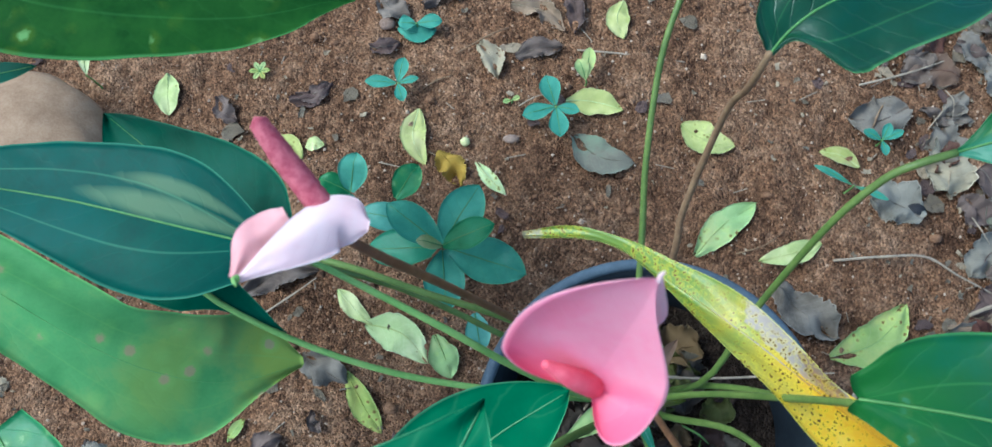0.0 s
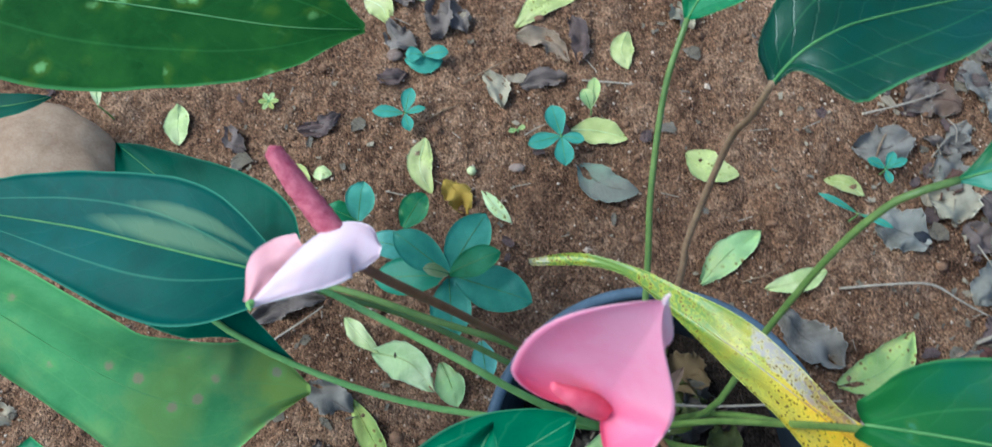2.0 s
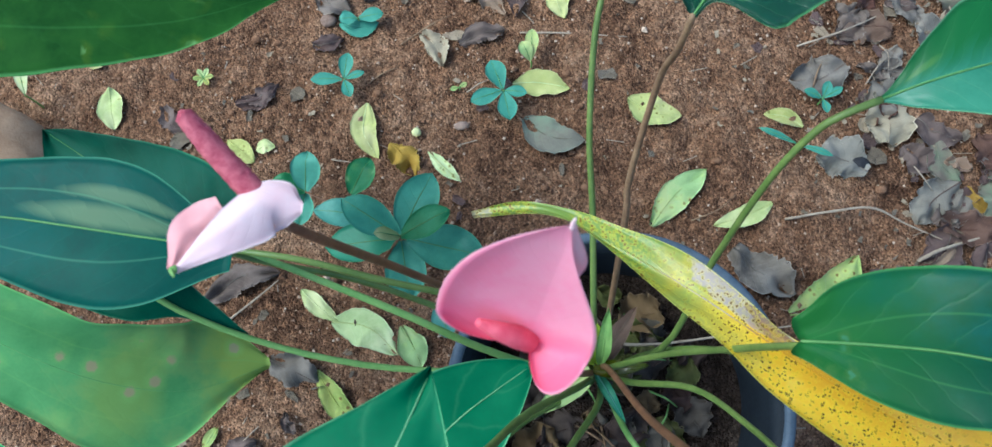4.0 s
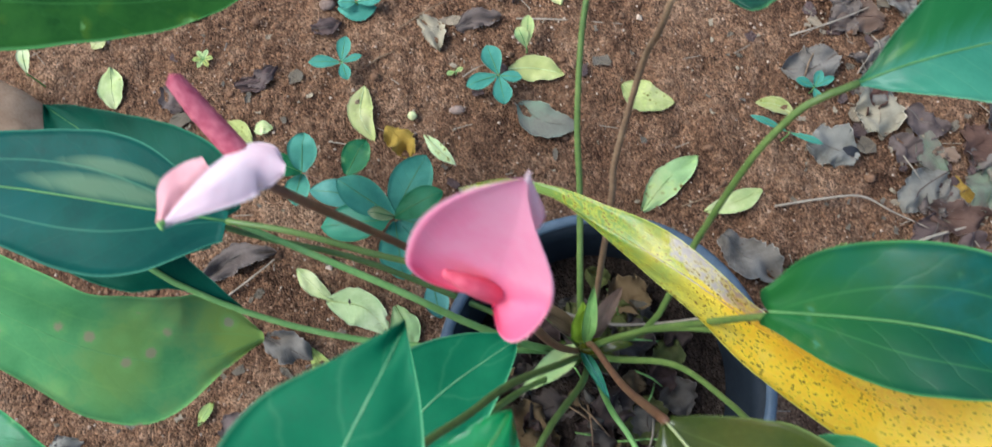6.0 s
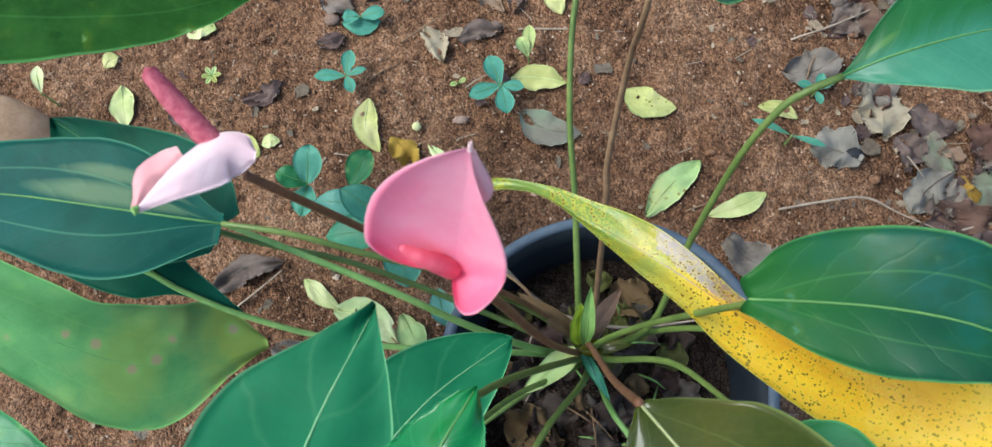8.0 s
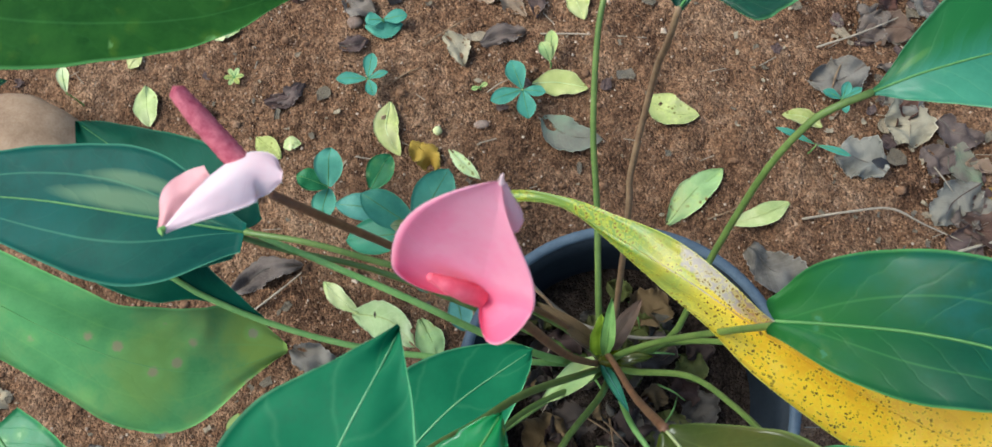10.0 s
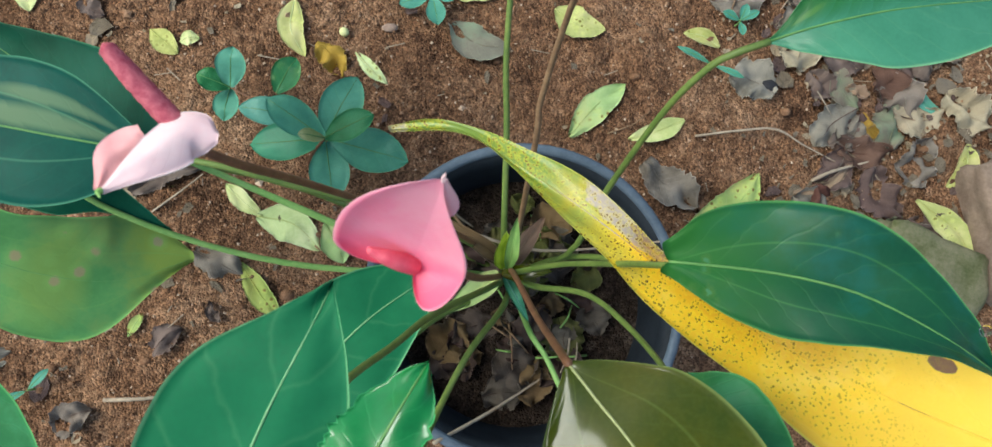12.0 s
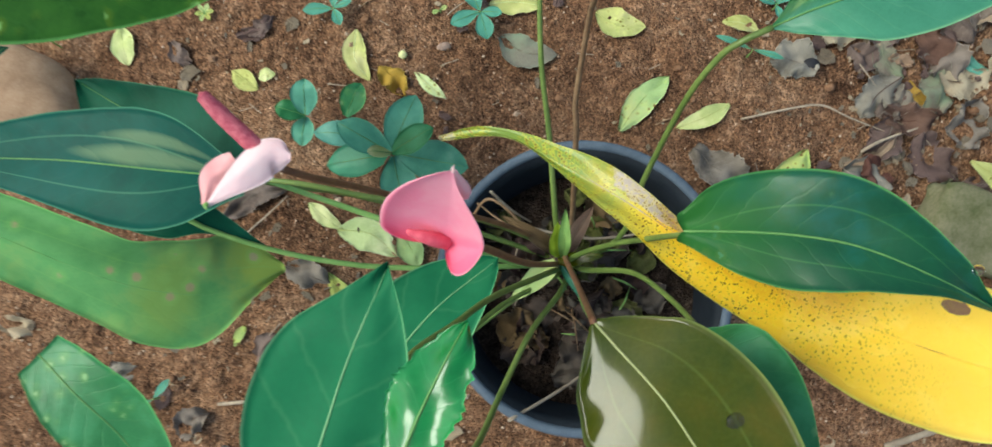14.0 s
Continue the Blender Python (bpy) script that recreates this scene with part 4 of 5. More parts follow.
# ---------------------------------------------------------------- on the ground
def fallen(a, b, half, material, label, category="fallen leaf", curl=0.25, wave=0.10, lift=0.004, seed=None, point=0.75, base=0.15, name="fallen_leaf"):
    """A fallen leaf that lies on the soil from stalk end a to tip b."""
    k = RND.random() * 50 if seed is None else seed
    a, b = np.array(a, float), np.array(b, float)
    mid = (a + b) / 2 + np.array((b[1] - a[1], a[0] - b[0], 0)) * 0.16 * math.sin(k)
    pts = [np.array((p[0], p[1], max(ground_height(p[0], p[1]) + h, p[2] + ground_height(p[0], p[1])))) for p, h in ((a, lift), (mid, lift * 1.7), (b, lift))]
    dead = wave > 0.15
    me, c, n = blade(name, pts, half * (1.2 if dead else 1.08), material, fold=(curl, curl * RND.uniform(0.1, 0.8)), wave=wave * (1.3 if dead else 1.0), seed=k, nu=26, nv=11, base=base + (0.2 if dead else 0.0), peak=RND.uniform(0.36, 0.55),
                     point=point, ragged=0.26 if dead else 0.09, sides=(RND.uniform(0.8, 1.1), RND.uniform(0.8, 1.1)), quilt=0.05 if dead else 0.012)
    ob = tagged(new(name, me), label, category, "fallen leaves")
    q = np.linspace(0, len(c) - 2, 6).astype(int)
    part("midrib", tube("midrib", c[q] + n[q] * 0.0003, (0.0008, 0.0006, 0.0002), material, 12, 5), ob)
    return ob


LIME, FADE, GREY, TAN, BRN = "pale lime fallen leaf lying on soil", "fading green and yellow fallen leaf", "grey crumpled dead leaf", "dry tan dead leaf", "curled brown dead leaf"
for a, b, half, material, label in (
    ((-0.2205, 0.3914, 0.0030), (-0.2135, 0.3194, 0.0030), .016, M_LIME, LIME),
    ((-0.1524, 0.3203, 0.0030), (-0.1177, 0.2778, 0.0030), .010, M_LIME, "narrow yellow fallen leaf"),
    ((-0.1967, 0.3343, 0.0030), (-0.1700, 0.2903, 0.0030), .014, M_OCHRE, "curled ochre dead leaf"),
    ((0.0974, 0.3554, 0.0030), (0.1580, 0.3240, 0.0030), .019, M_LIME, LIME),
    ((0.0979, 0.1933, 0.0030), (0.1748, 0.2522, 0.0030), .019, M_FADING, FADE),
    ((0.2450, 0.2029, 0.0030), (0.1695, 0.1840, 0.0030), .015, M_LIME, LIME),
    ((0.3020, 0.2925, 0.0030), (0.2573, 0.3141, 0.0030), .011, M_LIME, LIME),
    ((-0.0394, 0.3941, 0.0030), (0.0288, 0.3764, 0.0030), .016, M_LIME, "yellow lime fallen leaf beside a weed"),
    ((-0.0321, 0.3478, 0.0030), (0.0375, 0.3090, 0.0030), .021, M_MOTTLED, "mottled grey and green rotting leaf"),
    ((-0.1440, 0.4800, 0.0030), (-0.1223, 0.4275, 0.0030), .012, M_TAN, TAN),
    ((-0.5423, 0.4603, 0.0030), (-0.5379, 0.4037, 0.0030), .017, M_LIME, "pale cream and green fallen leaf"),
    ((-0.3959, 0.3690, 0.0030), (-0.3647, 0.3361, 0.0030), .014, M_LIME, "yellow fallen leaf with eaten edge"),
    ((-0.3609, 0.3503, 0.0030), (-0.3375, 0.3522, 0.0030), .009, M_LIME, "small round yellow fallen leaf"),
    ((-0.2852, 0.1306, 0.0030), (-0.2132, 0.0823, 0.0030), .022, M_LIME, "broad pale yellow fallen leaf"),
    ((-0.2057, 0.1147, 0.0030), (-0.1873, 0.0647, 0.0030), .018, M_FADING, FADE),
    ((-0.3066, 0.0766, 0.0030), (-0.2672, 0.0071, 0.0030), .015, M_FADING, FADE),
    ((-0.3179, 0.1719, 0.0030), (-0.2779, 0.1297, 0.0030), .012, M_LIME, LIME),
    ((-0.4273, 0.1722, 0.0030), (-0.3411, 0.1960, 0.0030), .017, M_DRY, GREY),
    ((-0.3607, 0.0963, 0.0030), (-0.3013, 0.0589, 0.0030), .017, M_DRY, GREY),
    ((0.1869, 0.1543, 0.0030), (0.2457, 0.0931, 0.0030), .020, M_DRY, GREY),
    ((0.2362, 0.0724, 0.0030), (0.3311, 0.1283, 0.0030), .028, M_FADING, "large yellow and brown fallen leaf"),
    ((-0.3830, 0.4133, 0.0030), (-0.3281, 0.4331, 0.0030), .011, M_DRY, GREY),
    ((-0.1027, 0.5422, 0.0030), (-0.0078, 0.5906, 0.0030), .019, M_LIME, "broad lime fallen leaf"),
    ((-0.3015, 0.6008, 0.0030), (-0.2681, 0.5583, 0.0030), .015, M_LIME, LIME),
    ((-0.2382, 0.5973, 0.0030), (-0.1974, 0.5990, 0.0030), .014, M_LIME, LIME),
    ((-0.2715, 0.5623, 0.0030), (-0.2306, 0.5224, 0.0030), .015, M_DRY, GREY),
    ((-0.2470, 0.5065, 0.0030), (-0.1974, 0.5022, 0.0030), .012, M_TEAL, "bluish green fallen leaf"),
    ((-0.0988, 0.4559, 0.0030), (-0.0406, 0.4658, 0.0030), .013, M_DRY, GREY),
    ((-0.1014, 0.5309, 0.0030), (-0.0364, 0.4854, 0.0030), .012, M_TAN, TAN),
    ((-0.0307, 0.5498, 0.0030), (-0.0237, 0.4830, 0.0030), .014, M_DRY, GREY),
    ((0.0405, 0.5256, 0.0030), (0.0364, 0.4711, 0.0030), .014, M_LIME, LIME),
    ((0.0294, 0.5770, 0.0030), (0.0731, 0.6074, 0.0030), .011, M_DRY, GREY),
    ((-0.2008, 0.5778, 0.0030), (-0.1674, 0.5380, 0.0030), .014, M_DRY, GREY),
    ((-0.2829, 0.4834, 0.0030), (-0.2434, 0.4861, 0.0030), .010, M_DRY, GREY),
    ((-0.0734, 0.6196, 0.0030), (-0.0152, 0.6065, 0.0030), .014, M_DRY, GREY),
    ((-0.4738, 0.4245, 0.0030), (-0.4486, 0.3884, 0.0030), .012, M_DRY, GREY),
    ((-0.3748, 0.4203, 0.0030), (-0.3304, 0.4316, 0.0030), .010, M_DRY, GREY),
    ((0.5433, 0.2344, 0.0030), (0.5752, 0.1787, 0.0030), .010, M_BUSH, "fresh green fallen leaf"),
    ((0.5682, 0.0882, 0.0030), (0.6025, 0.1418, 0.0030), .013, M_LIME, LIME),
    ((0.5231, 0.0752, 0.0120), (0.5820, -0.0354, 0.0120), .017, M_LIME, "twisted lime fallen leaf"),
    ((0.3710, 0.0991, 0.0030), (0.4530, 0.1330, 0.0030), .007, M_TAN, "narrow orange tan dry leaf"),
    ((0.4728, 0.1912, 0.0030), (0.5007, 0.1577, 0.0030), .009, M_OCHRE, "orange brown dead leaf"),
    ((0.4742, 0.1213, 0.0030), (0.5045, 0.0543, 0.0030), .022, M_DRY, GREY),
    ((0.4952, 0.2270, 0.0030), (0.5332, 0.1784, 0.0030), .024, M_DRY, GREY),
    ((0.4538, 0.2554, 0.0030), (0.4695, 0.1964, 0.0030), .018, M_MOTTLED, "mottled grey rotting leaf"),
    ((0.5793, 0.2031, 0.0030), (0.6305, 0.1573, 0.0030), .024, M_TAN, TAN),
    ((0.4116, 0.2508, 0.0030), (0.4393, 0.2155, 0.0030), .016, M_DRY, GREY),
    ((-0.4396, 0.0040, 0.0030), (-0.4217, 0.0291, 0.0030), .006, M_FADING, "small green leaf fragment"),
    ((-0.5705, -0.0001, 0.0030), (-0.6267, -0.0154, 0.0030), .014, M_DRY, GREY),
    ((-0.4123, -0.0172, 0.0030), (-0.3784, 0.0084, 0.0030), .013, M_DRY, GREY),
    ((-0.4534, 0.5177, 0.0030), (-0.4134, 0.5215, 0.0030), .014, M_LIME, "yellow fallen leaf beside dead leaves"),
    ((-0.5663, 0.4906, 0.0030), (-0.5469, 0.5046, 0.0030), .010, M_LIME, LIME),
    ((-0.7470, 0.0910, 0.0030), (-0.6889, 0.0685, 0.0030), .014, M_TAN, TAN),
):
    fallen(a, b, half, material, label, curl=RND.uniform(0.1, 0.45) if material in (M_DRY, M_TAN, M_BROWN, M_OCHRE) else RND.uniform(0.05, 0.22),
           wave=0.28 if material in (M_DRY, M_TAN, M_OCHRE) else 0.10)
for k in range(16):
    x, y = RND.uniform(-0.62, -0.30), RND.uniform(-0.30, 0.02)
    ang, size = RND.uniform(0, 6.28), RND.uniform(0.02, 0.05)
    fallen((x, y, .004), (x + size * math.cos(ang), y + size * math.sin(ang), .004), size * RND.uniform(0.22, 0.36), RND.choice((M_DRY, M_TAN, M_BROWN)), "small crumpled dead leaf", curl=RND.uniform(0.1, 0.5), wave=0.35)
# Litter drift at the far side and scattered dead leaves.
for k in range(84):
    if k < 64:
        x, y = 0.40 + 0.55 * RND.random() ** 1.2, RND.uniform(0.02, 0.62)
    else:
        x, y = RND.uniform(-0.5, 0.6), RND.uniform(0.52, 0.85)
    ang, size = RND.uniform(0, 6.28), RND.uniform(0.03, 0.065)
    fallen((x, y, .006), (x + size * math.cos(ang), y + size * math.sin(ang), .006), size * RND.uniform(0.24, 0.36), RND.choice((M_DRY, M_DRY, M_TAN, M_BROWN, M_MOTTLED)),
           "crumpled dead leaf in the litter", curl=RND.uniform(0.1, 0.5), wave=0.35)


for k in range(44):
    x, y = RND.uniform(0.36, 0.80), RND.uniform(0.14, 0.46)
    ang, size = RND.uniform(0, 6.28), RND.uniform(0.04, 0.075)
    fallen((x, y, RND.uniform(.004, .012)), (x + size * math.cos(ang), y + size * math.sin(ang), .006), size * RND.uniform(0.26, 0.40), RND.choice((M_DRY, M_DRY, M_DRY, M_TAN, M_BROWN, M_MOTTLED)),
           "flat grey dead leaf in the litter", curl=RND.uniform(0.02, 0.25), wave=0.2)


def weed(place, leaves, label, height=0.02, material=M_TEAL, name="weed_seedling"):
    """A seedling: a short stem with leaves given as (angle in degrees, length, half-width, rise)."""
    x, y = place[0], place[1]
    z = ground_height(x, y)
    ob = tagged(new(name), label, "weed", "weeds")
    ob.location = (x, y, z)
    part("stem", tube("stem", [(x, y, z - .004), (x + .001, y, z + height * .6), (x, y, z + height)], (.0012, .001), M_STALK_PALE, 8, 6), ob)
    for ang, length, half, rise in leaves:
        c, s = math.cos(radians(ang)), math.sin(radians(ang))
        p = [(x + c * length * f, y + s * length * f, z + height + rise * g) for f, g in ((0.05, 0), (0.45, 0.7), (0.8, 1.0), (1.12, 0.9))]
        leaf(ob, p, half * 0.85, material, rib=0.0005, base=0.12, peak=0.55, fold=(0.12, 0.12), wave=0.05, seed=RND.random() * 9, nu=14, nv=7, point=0.75)
    return ob


weed((-0.2440, 0.4205, 0.0000), [(75, .030, .011, .004), (175, .036, .010, .004), (285, .024, .009, .004), (10, .024, .006, .003)], "small bluish green weed seedling with four leaves")
weed((-0.0532, 0.3786, 0.0000), [(105, .036, .015, .006), (195, .038, .013, .004), (275, .036, .014, .003), (345, .026, .009, .002)], "bluish green weed seedling with rounded leaves", 0.025)
weed((0.3259, 0.3193, 0.0000), [(60, .020, .007, .004), (150, .022, .007, .004), (270, .018, .006, .004), (20, .024, .006, .004)], "tiny bluish green weed", 0.02)
weed((0.2796, 0.2618, 0.0000), [(150, .045, .005, .006), (-30, .036, .005, .004)], "thin sprout with two narrow leaves", 0.03)
weed((-0.0149, 0.4126, 0.0000), [(80, .035, .010, .01), (110, .022, .010, .012)], "curled lime green seedling", 0.02, M_FADING)
weed((-0.2220, 0.5056, 0.0000), [(0, .030, .012, .004), (180, .020, .012, .004)], "small bluish green seedling", 0.015)
weed((-0.6286, 0.4475, 0.0000), [(90, .030, .010, .01)], "seedling with one pale leaf", 0.04, M_LIME)
weed((-0.4222, 0.4558, 0.0000), [(k * 60, .012, .004, .002) for k in range(6)], "tiny low green sprout", 0.006, M_FADING)
weed((-0.5459, -0.0446, 0.0000), [(40, .03, .006, .004), (200, .03, .006, .004)], "thin narrow green sprout", 0.02)

weed((-0.1061, 0.3976, 0.0000), [(20, .010, .004, .001), (190, .010, .004, .001)], "tiny sprout with two seed leaves", 0.006, M_FADING)

# Bushy seedling beside the pot: stem, then each leaf by its joint and tip.
bush = tagged(new("bush_seedling"), "leafy seedling with bluish green oval leaves beside the pot", "seedling")
bx, by = (-0.2153, 0.1760, 0.0000)[:2]
bush.location = (bx, by, 0)
STEM = [(bx, by, -.004), (bx + .004, by + .004, .06), (-0.1809, 0.1864, 0.1400)]
part("stem", tube("stem", STEM, (.0022, .0018, .0014), M_STALK_BROWN, 14, 8), bush)
TOP = (-0.1809, 0.1864, 0.1400)
for a, b, half, material in (
    ((-0.2921, 0.2726, 0.0600), (-0.2814, 0.3127, 0.0800), .0175, M_BUSH), ((-0.2339, 0.2503, 0.1000), (-0.2074, 0.2837, 0.1100), .016, M_MID), (TOP, (-0.1404, 0.2450, 0.1500), .022, M_BUSH),
    (TOP, (-0.1263, 0.2017, 0.1600), .015, M_MID), ((-0.1779, 0.1926, 0.1000), (-0.0973, 0.1576, 0.1200), .024, M_BUSH), (TOP, (-0.2350, 0.2305, 0.1500), .018, M_BUSH),
    (TOP, (-0.2026, 0.1859, 0.1700), .007, M_LIME), ((-0.1848, 0.1914, 0.1000), (-0.1810, 0.1266, 0.1000), .022, M_BUSH), ((-0.1867, 0.1914, 0.1100), (-0.2674, 0.1973, 0.0900), .021, M_BUSH),
    ((-0.2921, 0.2726, 0.0600), (-0.3264, 0.2875, 0.0700), .013, M_MID), ((-0.2946, 0.2744, 0.0500), (-0.3042, 0.2366, 0.0500), .015, M_BUSH), ((-0.2040, 0.2208, 0.0900), (-0.2781, 0.2411, 0.0900), .016, M_BUSH),
    ((-0.1564, 0.1325, 0.0400), (-0.1504, 0.0895, 0.0400), .014, M_BUSH)):
    a, b = np.array(a, float), np.array(b, float)
    leaf(bush, [a, a * .65 + b * .35 + (0, 0, .004), a * .3 + b * .7 + (0, 0, .005), b], half, material, rib=0.0006, base=0.2, peak=0.5, fold=(0.1, 0.1), wave=0.06, seed=RND.random() * 9, nu=18, nv=9, point=0.72)
part("stem", tube("stem", [TOP, (-0.2392, 0.2351, 0.0800), (-0.2921, 0.2726, 0.0600)], (.0014, .001), M_STALK_BROWN, 10, 6), bush)


def twig(points, radius, label, material=M_TWIG, name="twig"):
    tagged(new(name, tube(name, points, (radius, radius * 0.9, radius * 0.5), material, 22, 7, 0.25)), label, "twig", "twigs")


twig([(0.2551, 0.1812, 0.0040), (0.3117, 0.1817, 0.0120), (0.3554, 0.1791, 0.0120), (0.3889, 0.1575, 0.0080), (0.4308, 0.1318, 0.0040)], .0016, "pale dry twig lying on soil")
twig([(0.3153, 0.3955, 0.0060), (0.3699, 0.4046, 0.0120), (0.4271, 0.4233, 0.0060)], .0014, "thin yellowish dry twig")
twig([(-0.4049, 0.1467, 0.0060), (-0.3688, 0.1672, 0.0120), (-0.3415, 0.1850, 0.0140)], .0013, "thin short dry twig")
twig([(-0.4705, -0.0652, 0.0060), (-0.4304, -0.0678, 0.0100), (-0.3858, -0.0682, 0.0060)], .0026, "broken pale dry stick")
twig([(-0.0212, 0.4616, 0.0060), (0.0330, 0.4517, 0.0090), (0.1106, 0.4379, 0.0050)], .0013, "thin yellowish dry twig")
twig([(0.3947, 0.1121, 0.0060), (0.4216, 0.1208, 0.0120), (0.4770, 0.1300, 0.0060)], .0024, "short bent dry stick")
twig([(0.2303, -0.1863, 0.3000), (0.2828, -0.1750, 0.3100), (0.3455, -0.1637, 0.3000)], .0030, "bare woody stick above the pot's side")
twig([(-0.0523, 0.0705, 0.2250), (0.0019, 0.0506, 0.2000), (0.0517, 0.0433, 0.1900), (0.1576, 0.0415, 0.2240)], .0016, "bleached dry stick across the pot")
twig([(-0.0941, -0.1198, 0.2250), (-0.0374, -0.1026, 0.1800), (0.0192, -0.0788, 0.1500)], .0019, "bleached dry stick leaning on the rim")
twig([(-0.0966, 0.0827, 0.2400), (-0.0770, 0.0950, 0.2650), (-0.0600, 0.0830, 0.2620), (-0.0430, 0.0610, 0.2450), (-0.0150, 0.0380, 0.2200)], .0016, "bent dry brown stalk over the pot's soil", M_STALK_FADE)
twig([(-0.0880, 0.0960, 0.2450), (-0.0640, 0.0700, 0.2550), (-0.0300, 0.0480, 0.2350)], .0011, "thin dry brown stalk over the pot's soil", M_STALK_FADE)
twig([(-0.0736, 0.1092, 0.2220), (-0.0565, 0.0915, 0.1900), (-0.0373, 0.0779, 0.1600)], .0016, "thin dry stick in the pot")
for points, radius, label in (
    ([(-0.1723, 0.4649, .008), (-0.1303, 0.4854, .012), (-0.1050, 0.4969, .008)], .0012, "thin brown dry twig"), ([(-0.2161, 0.4192, .007), (-0.1980, 0.4278, .011), (-0.1791, 0.4355, .007)], .0011, "short brown dry twig"),
    ([(-0.0971, 0.3904, .007), (-0.0805, 0.3983, .010), (-0.0681, 0.4034, .008)], .0010, "short tan dry twig"), ([(-0.2703, 0.3259, .007), (-0.2552, 0.3207, .010), (-0.2363, 0.3165, .007)], .0009, "short tan dry twig"),
    ([(0.3160, 0.3264, .008), (0.3306, 0.3578, .014), (0.3537, 0.3843, .008)], .0012, "thin brown dry twig"), ([(0.4122, 0.3805, .012), (0.4162, 0.3647, .018), (0.4149, 0.3464, .012)], .0008, "thin straw in the litter"),
    ([(0.3837, 0.3322, .012), (0.3965, 0.3472, .018), (0.4088, 0.3598, .012)], .0008, "thin straw in the litter"), ([(0.1452, 0.1933, .007), (0.1764, 0.2009, .010), (0.2020, 0.2170, .007)], .0010, "thin brown dry twig"),
    ([(0.4151, 0.2228, .012), (0.4209, 0.2040, .016), (0.4296, 0.1912, .010)], .0009, "thin straw in the litter")):
    twig(points, radius, label, M_STALK_FADE if "brown" in label else M_TWIG)
for k in range(16):
    a, r = RND.uniform(0, 6.28), RND.uniform(0.02, 0.09)
    x, y, d, q = POT[0] + r * math.cos(a), POT[1] + r * math.sin(a), RND.uniform(0, 6.28), RND.uniform(.02, .05)
    twig([(x, y, SOIL_Z + .012), (x + q * .5 * math.cos(d), y + q * .5 * math.sin(d), SOIL_Z + .03), (x + q * math.cos(d), y + q * math.sin(d), SOIL_Z + .016)], .0011, "thin dry root or stalk in the pot",
         RND.choice((M_TWIG, M_STALK_FADE, M_STALK_PALE)))
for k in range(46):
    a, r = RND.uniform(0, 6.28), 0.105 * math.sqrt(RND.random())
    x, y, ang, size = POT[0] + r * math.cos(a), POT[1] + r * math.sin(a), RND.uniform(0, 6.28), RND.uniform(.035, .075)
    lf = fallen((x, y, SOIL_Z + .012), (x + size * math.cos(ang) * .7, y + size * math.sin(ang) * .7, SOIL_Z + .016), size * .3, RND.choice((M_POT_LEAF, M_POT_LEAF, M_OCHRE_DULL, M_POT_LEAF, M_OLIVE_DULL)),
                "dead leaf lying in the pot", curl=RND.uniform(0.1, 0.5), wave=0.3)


# ---------------------------------------------------------------- stones
def stone(place, size, material, label, category="stone", squash=0.6, seed=0, name="stone", turn=0.0, boxy=0.0):
    bm = bmesh.new()
    bmesh.ops.create_icosphere(bm, subdivisions=4 if size[0] > 0.03 else 2, radius=1.0)
    for v in bm.verts:
        d = v.co.normalized()
        if boxy:
            m = max(abs(d.x), abs(d.y), abs(d.z))
            d = d.lerp(d / m, boxy)
        f = 1 + 0.16 * noise.noise(d * 1.3 + Vector((seed, 0, 0))) + 0.05 * noise.noise(d * 4 + Vector((0, seed, 0)))
        v.co = Vector((d.x * size[0], d.y * size[1], d.z * size[2])) * f
    me = bpy.data.meshes.new(name)
    bm.to_mesh(me)
    bm.free()
    me.materials.append(material)
    me.polygons.foreach_set("use_smooth", [True] * len(me.polygons))
    ob = tagged(new(name, me), label, category)
    ob.matrix_world = Matrix.Translation((place[0], place[1], ground_height(place[0], place[1]) + size[2] * squash)) @ Matrix.Rotation(turn, 4, "Z")
    return ob


stone((-0.6917, 0.3707, 0.0500), (.11, .075, .06), M_STONE, "large rounded brown stone with dark specks", seed=2.0, turn=-0.5)
stone((0.5110, -0.0168, 0.0200), (.075, .05, .03), M_MOSS, "brown brick overgrown with moss", "brick", seed=4.0, turn=-0.5, boxy=0.7, name="mossy_brick")
stone((0.6282, 0.0260, 0.0200), (.045, .09, .035), M_BRICK, "old weathered reddish brick", "brick", seed=5.0, turn=0.1, boxy=0.8, name="brick")
stone((0.3574, 0.2355, 0.0000), (.012, .010, .007), M_COAL, "small black angular stone", seed=6.0)
stone((-0.1085, 0.3484, 0.0000), (.010, .006, .004), M_PEBBLE, "small pale flat stone", seed=7.0)
stone((-0.1647, 0.3476, 0.0000), (.006, .006, .005), M_LIME, "tiny round green fruit", "fruit", seed=8.0, name="fruit")
stone((-0.2609, 0.5144, 0.0000), (.011, .009, .006), M_PEBBLE, "pale round smooth pebble", seed=9.0)


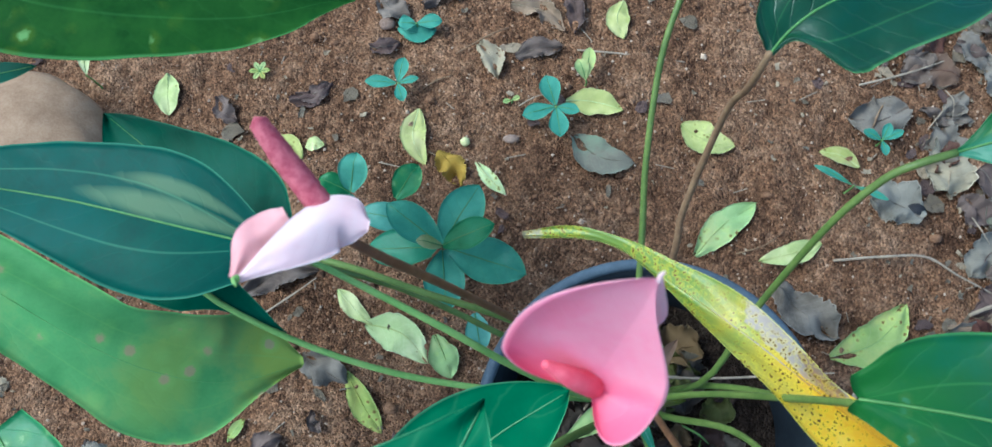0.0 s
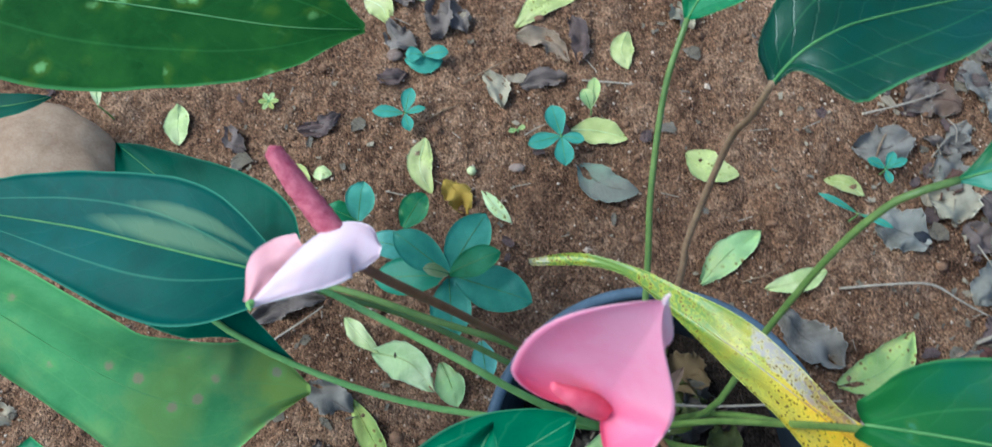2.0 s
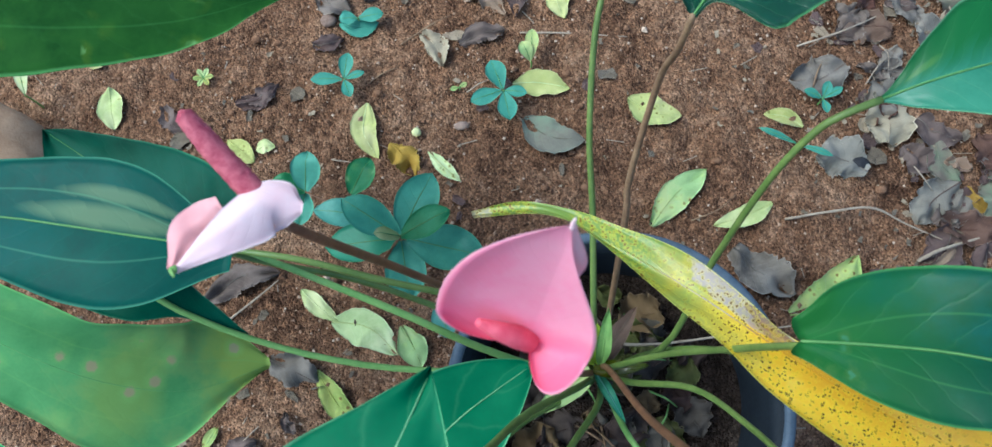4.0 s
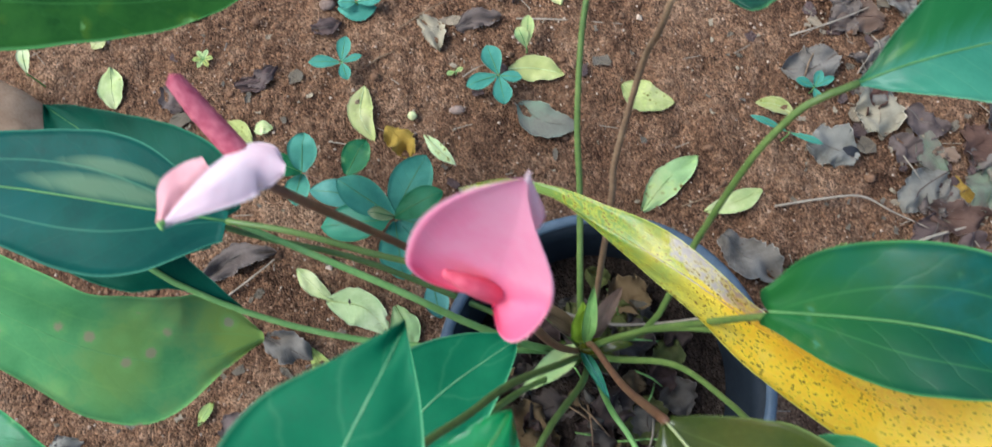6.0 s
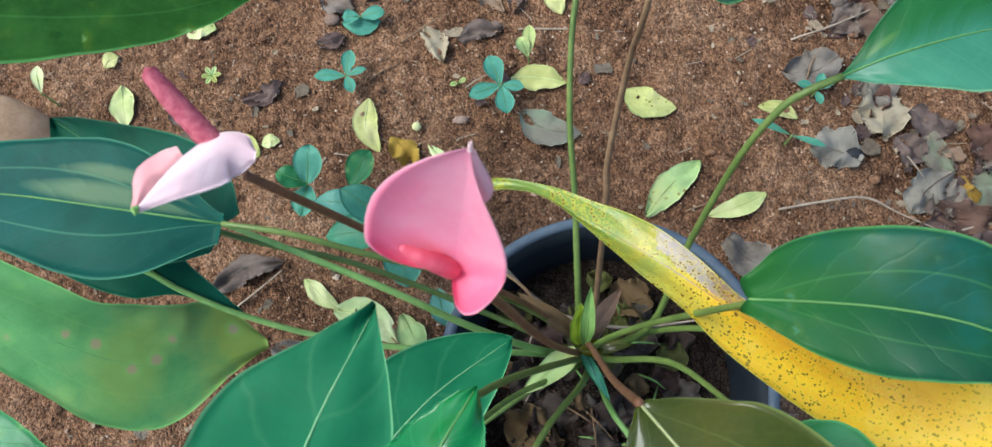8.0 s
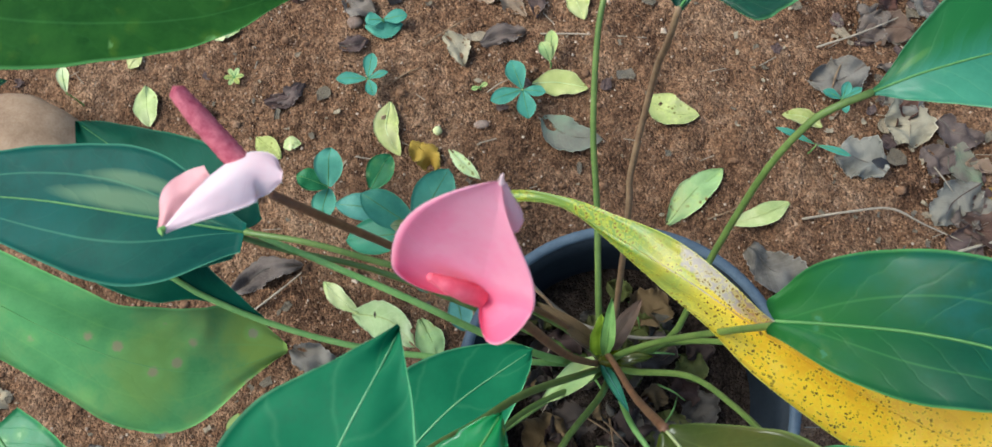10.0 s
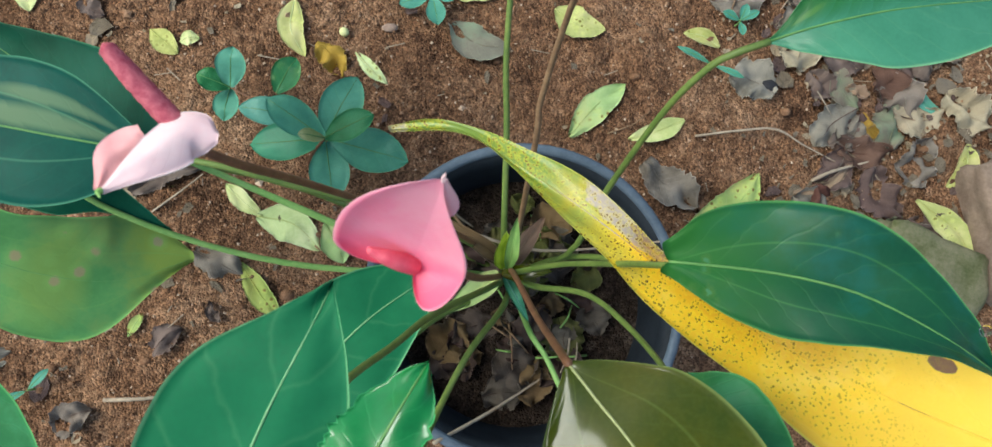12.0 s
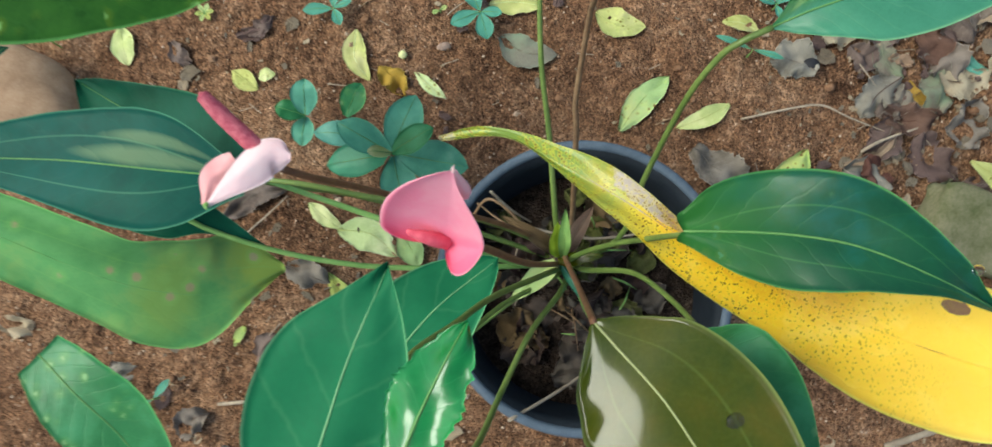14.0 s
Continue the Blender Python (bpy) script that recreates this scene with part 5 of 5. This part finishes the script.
def build_crumbs():
    """Loose crumbs and pebbles over the soil, too many to count."""
    rng = np.random.default_rng(5)
    base = np.array([(1, 0, 0), (0, 1, 0), (-1, 0, 0), (0, -1, 0), (0, 0, 1), (0, 0, -1)], float)
    tri = np.array([(0, 1, 4), (1, 2, 4), (2, 3, 4), (3, 0, 4), (1, 0, 5), (2, 1, 5), (3, 2, 5), (0, 3, 5)])
    count = 42000
    x, y = rng.uniform(-0.75, 0.9, count), rng.uniform(-0.45, 0.95, count)
    r = rng.choice((.0008, .0011, .0014, .0019), count) * rng.uniform(0.7, 1.3, count) * np.where(rng.random(count) < 0.012, 2.6, 1.0)
    z = np.array([ground_height(a, b) for a, b in zip(x, y)]) + r * 0.4 + .0012
    a = rng.uniform(0, 6.28, count)
    at = base[None] * rng.uniform(0.65, 1.3, (count, 6, 1)) * r[:, None, None]
    c, q = np.cos(a)[:, None], np.sin(a)[:, None]
    verts = np.stack([x[:, None] + at[..., 0] * c - at[..., 1] * q, y[:, None] + at[..., 0] * q + at[..., 1] * c, z[:, None] + at[..., 2] * 0.8], -1).reshape(-1, 3)
    faces = (tri[None] + 6 * np.arange(count)[:, None, None]).reshape(-1, 3)
    tagged(new("soil_crumbs", mesh_of("soil_crumbs", verts.tolist(), faces.tolist(), M_CRUMB, smooth=False)), "loose crumbs of reddish soil", "soil", kind="stuff")


def build_clods():
    """Rounded clods and small stones half sunk in the soil, too many to count."""
    rng = np.random.default_rng(11)
    bm = bmesh.new()
    bmesh.ops.create_icosphere(bm, subdivisions=2, radius=1.0)
    ball = np.array([v.co for v in bm.verts])
    tri = np.array([[v.index for v in f.verts] for f in bm.faces])
    bm.free()
    verts, faces = [], []
    for k in range(520):
        x, y, r = rng.uniform(-0.72, 0.88), rng.uniform(-0.42, 0.9), 0.0028 + 0.0055 * rng.random() ** 3
        lump = np.array([1 + 0.22 * noise.noise((c[0] * 1.6 + k, c[1] * 1.6, c[2] * 1.6)) + 0.08 * noise.noise((c[0] * 4 + k, c[1] * 4, c[2] * 4)) for c in ball])
        verts.append(ball * lump[:, None] * (r, r * rng.uniform(0.6, 1.0), r * 0.62) + (x, y, ground_height(x, y) + r * 0.30))
        faces.append(tri + k * len(ball))
    tagged(new("soil_clods", mesh_of("soil_clods", np.vstack(verts).tolist(), np.vstack(faces).tolist(), M_CLOD)), "rounded clods of reddish soil half sunk", "soil", kind="stuff")


build_clods()


def build_fragments():
    """Torn and crumpled scraps of dead leaves trodden into the soil, too many to count."""
    for name, material, count, label in (("grey_leaf_scraps", M_DRY, 100, "torn grey scraps of dead leaves"), ("brown_leaf_scraps", M_BROWN, 190, "torn brown scraps of dead leaves"), ("tan_leaf_scraps", M_TAN, 70, "torn tan scraps of dead leaves")):
        verts, faces, uv = [], [], []
        for k in range(count):
            x, y = RND.uniform(-0.72, 0.9), RND.uniform(-0.42, 0.80)
            if RND.random() < 0.5:
                x, y = 0.34 + 0.5 * RND.random(), RND.uniform(-0.02, 0.5)
            size, long, turn, n, rim = RND.uniform(.005, .015), RND.uniform(0.45, 0.9), RND.uniform(0, 6.28), len(verts), 9
            z = ground_height(x, y) + .004
            top = [(x, y, z + RND.uniform(-.0008, .0008))]
            for ring in (0.55, 1.0):
                for q in range(rim):
                    ang = 6.2832 * q / rim
                    d = size * ring * RND.uniform(0.6, 1.15)
                    u, v = d * math.cos(ang), d * long * math.sin(ang)
                    top.append((x + u * math.cos(turn) - v * math.sin(turn), y + u * math.sin(turn) + v * math.cos(turn), z + RND.uniform(-.0010, .0026) * ring))
            verts += top + [(p[0], p[1], p[2] - .0005) for p in top]
            uv += [(0.5 + 0.4 * math.cos(q), 0.5 + 0.4 * math.sin(q)) for q in range(2 * len(top))]
            m = len(top)
            for q in range(rim):
                e, f = 1 + q, 1 + (q + 1) % rim
                quad = [(n, n + e, n + f), (n + e, n + e + rim, n + f + rim, n + f)]
                faces += quad + [tuple(m + w for w in reversed(p)) for p in quad] + [(n + e + rim, n + m + e + rim, n + m + f + rim, n + f + rim)]
        tagged(new(name, mesh_of(name, verts, faces, material, uv, smooth=False)), label, "litter", kind="stuff")


build_fragments()
build_crumbs()


def build_debris():
    """Straw, bits of stalk and crumbled leaf over the soil, too many to count."""
    for name, material, count, label in (("straw_bits", M_TWIG, 420, "short bits of straw and stalk"), ("leaf_crumbs", M_TAN, 420, "crumbled bits of dead leaves"), ("dark_leaf_crumbs", M_BROWN, 420, "dark crumbled bits of leaves")):
        verts, faces, uv = [], [], []
        for k in range(count):
            x, y = RND.uniform(-0.7, 0.9), RND.uniform(-0.42, 0.92)
            if RND.random() < 0.45:
                x, y = 0.30 + 0.6 * RND.random(), RND.uniform(0.0, 0.6)
            a, n = RND.uniform(0, 6.28), len(verts)
            z = ground_height(x, y) + .0045
            if name == "straw_bits":
                length, w = RND.uniform(.006, .024), RND.uniform(.0004, .0008)
                tilt = RND.uniform(-.15, .15)
                for e in (0, 1):
                    for c, d in ((-1, 0), (0, 1), (1, 0), (0, -1)):
                        verts.append((x + math.cos(a) * length * e - math.sin(a) * w * c, y + math.sin(a) * length * e + math.cos(a) * w * c, z + w * d + tilt * length * e))
                        uv.append((e, 0.5))
                faces += [(n, n + 1, n + 5, n + 4), (n + 1, n + 2, n + 6, n + 5), (n + 2, n + 3, n + 7, n + 6), (n + 3, n, n + 4, n + 7), (n, n + 3, n + 2, n + 1), (n + 4, n + 5, n + 6, n + 7)]
            else:
                size, bend = RND.uniform(.0014, .0048), RND.uniform(-.4, .6)
                for i in (-1, 0, 1):
                    for j in (-1, 1):
                        w = size * RND.uniform(0.1, 0.9) * j
                        u = size * i
                        h = z + abs(i) * bend * size + RND.uniform(-.001, .0012)
                        verts.append((x + math.cos(a) * u - math.sin(a) * w, y + math.sin(a) * u + math.cos(a) * w, h))
                        uv.append((0.5 + 0.4 * i, 0.5 + 0.4 * j))
                for v in verts[n:n + 6]:
                    uv.append((0.5, 0.5))
                verts += [(v[0], v[1], v[2] - .0005) for v in verts[n:n + 6]]
                faces += [(n, n + 2, n + 3, n + 1), (n + 2, n + 4, n + 5, n + 3), (n + 7, n + 9, n + 8, n + 6), (n + 9, n + 11, n + 10, n + 8)]
        tagged(new(name, mesh_of(name, verts, faces, material, uv, smooth=False)), label, "litter", kind="stuff")


build_debris()


# ---------------------------------------------------------------- water drops
def drop_on(leaf_mesh, x, y, size):
    """A drop that sits on a blade at the given place of the plan."""
    near = min((v.co for v in leaf_mesh.vertices), key=lambda c: (c.x - x) ** 2 + (c.y - y) ** 2 - c.z * 1e-4)
    bm = bmesh.new()
    bmesh.ops.create_icosphere(bm, subdivisions=3, radius=size)
    for v in bm.verts:
        v.co.z = v.co.z * (0.34 if v.co.z > 0 else 0.08)
        v.co.x *= 1.25
    me = bpy.data.meshes.new("water_drop")
    bm.to_mesh(me)
    bm.free()
    me.materials.append(M_WATER)
    me.polygons.foreach_set("use_smooth", [True] * len(me.polygons))
    ob = tagged(new("water_drop", me), "clear water drop on a leaf", "water drop", "water drops")
    ob.location = (x, y, near.z + size * 0.10)


drop_on(GREEN_LEAF.data, 0.1965, -0.0405, 0.0030)
drop_on(OLIVE_LEAF.data, 0.0375, -0.0905, 0.0040)
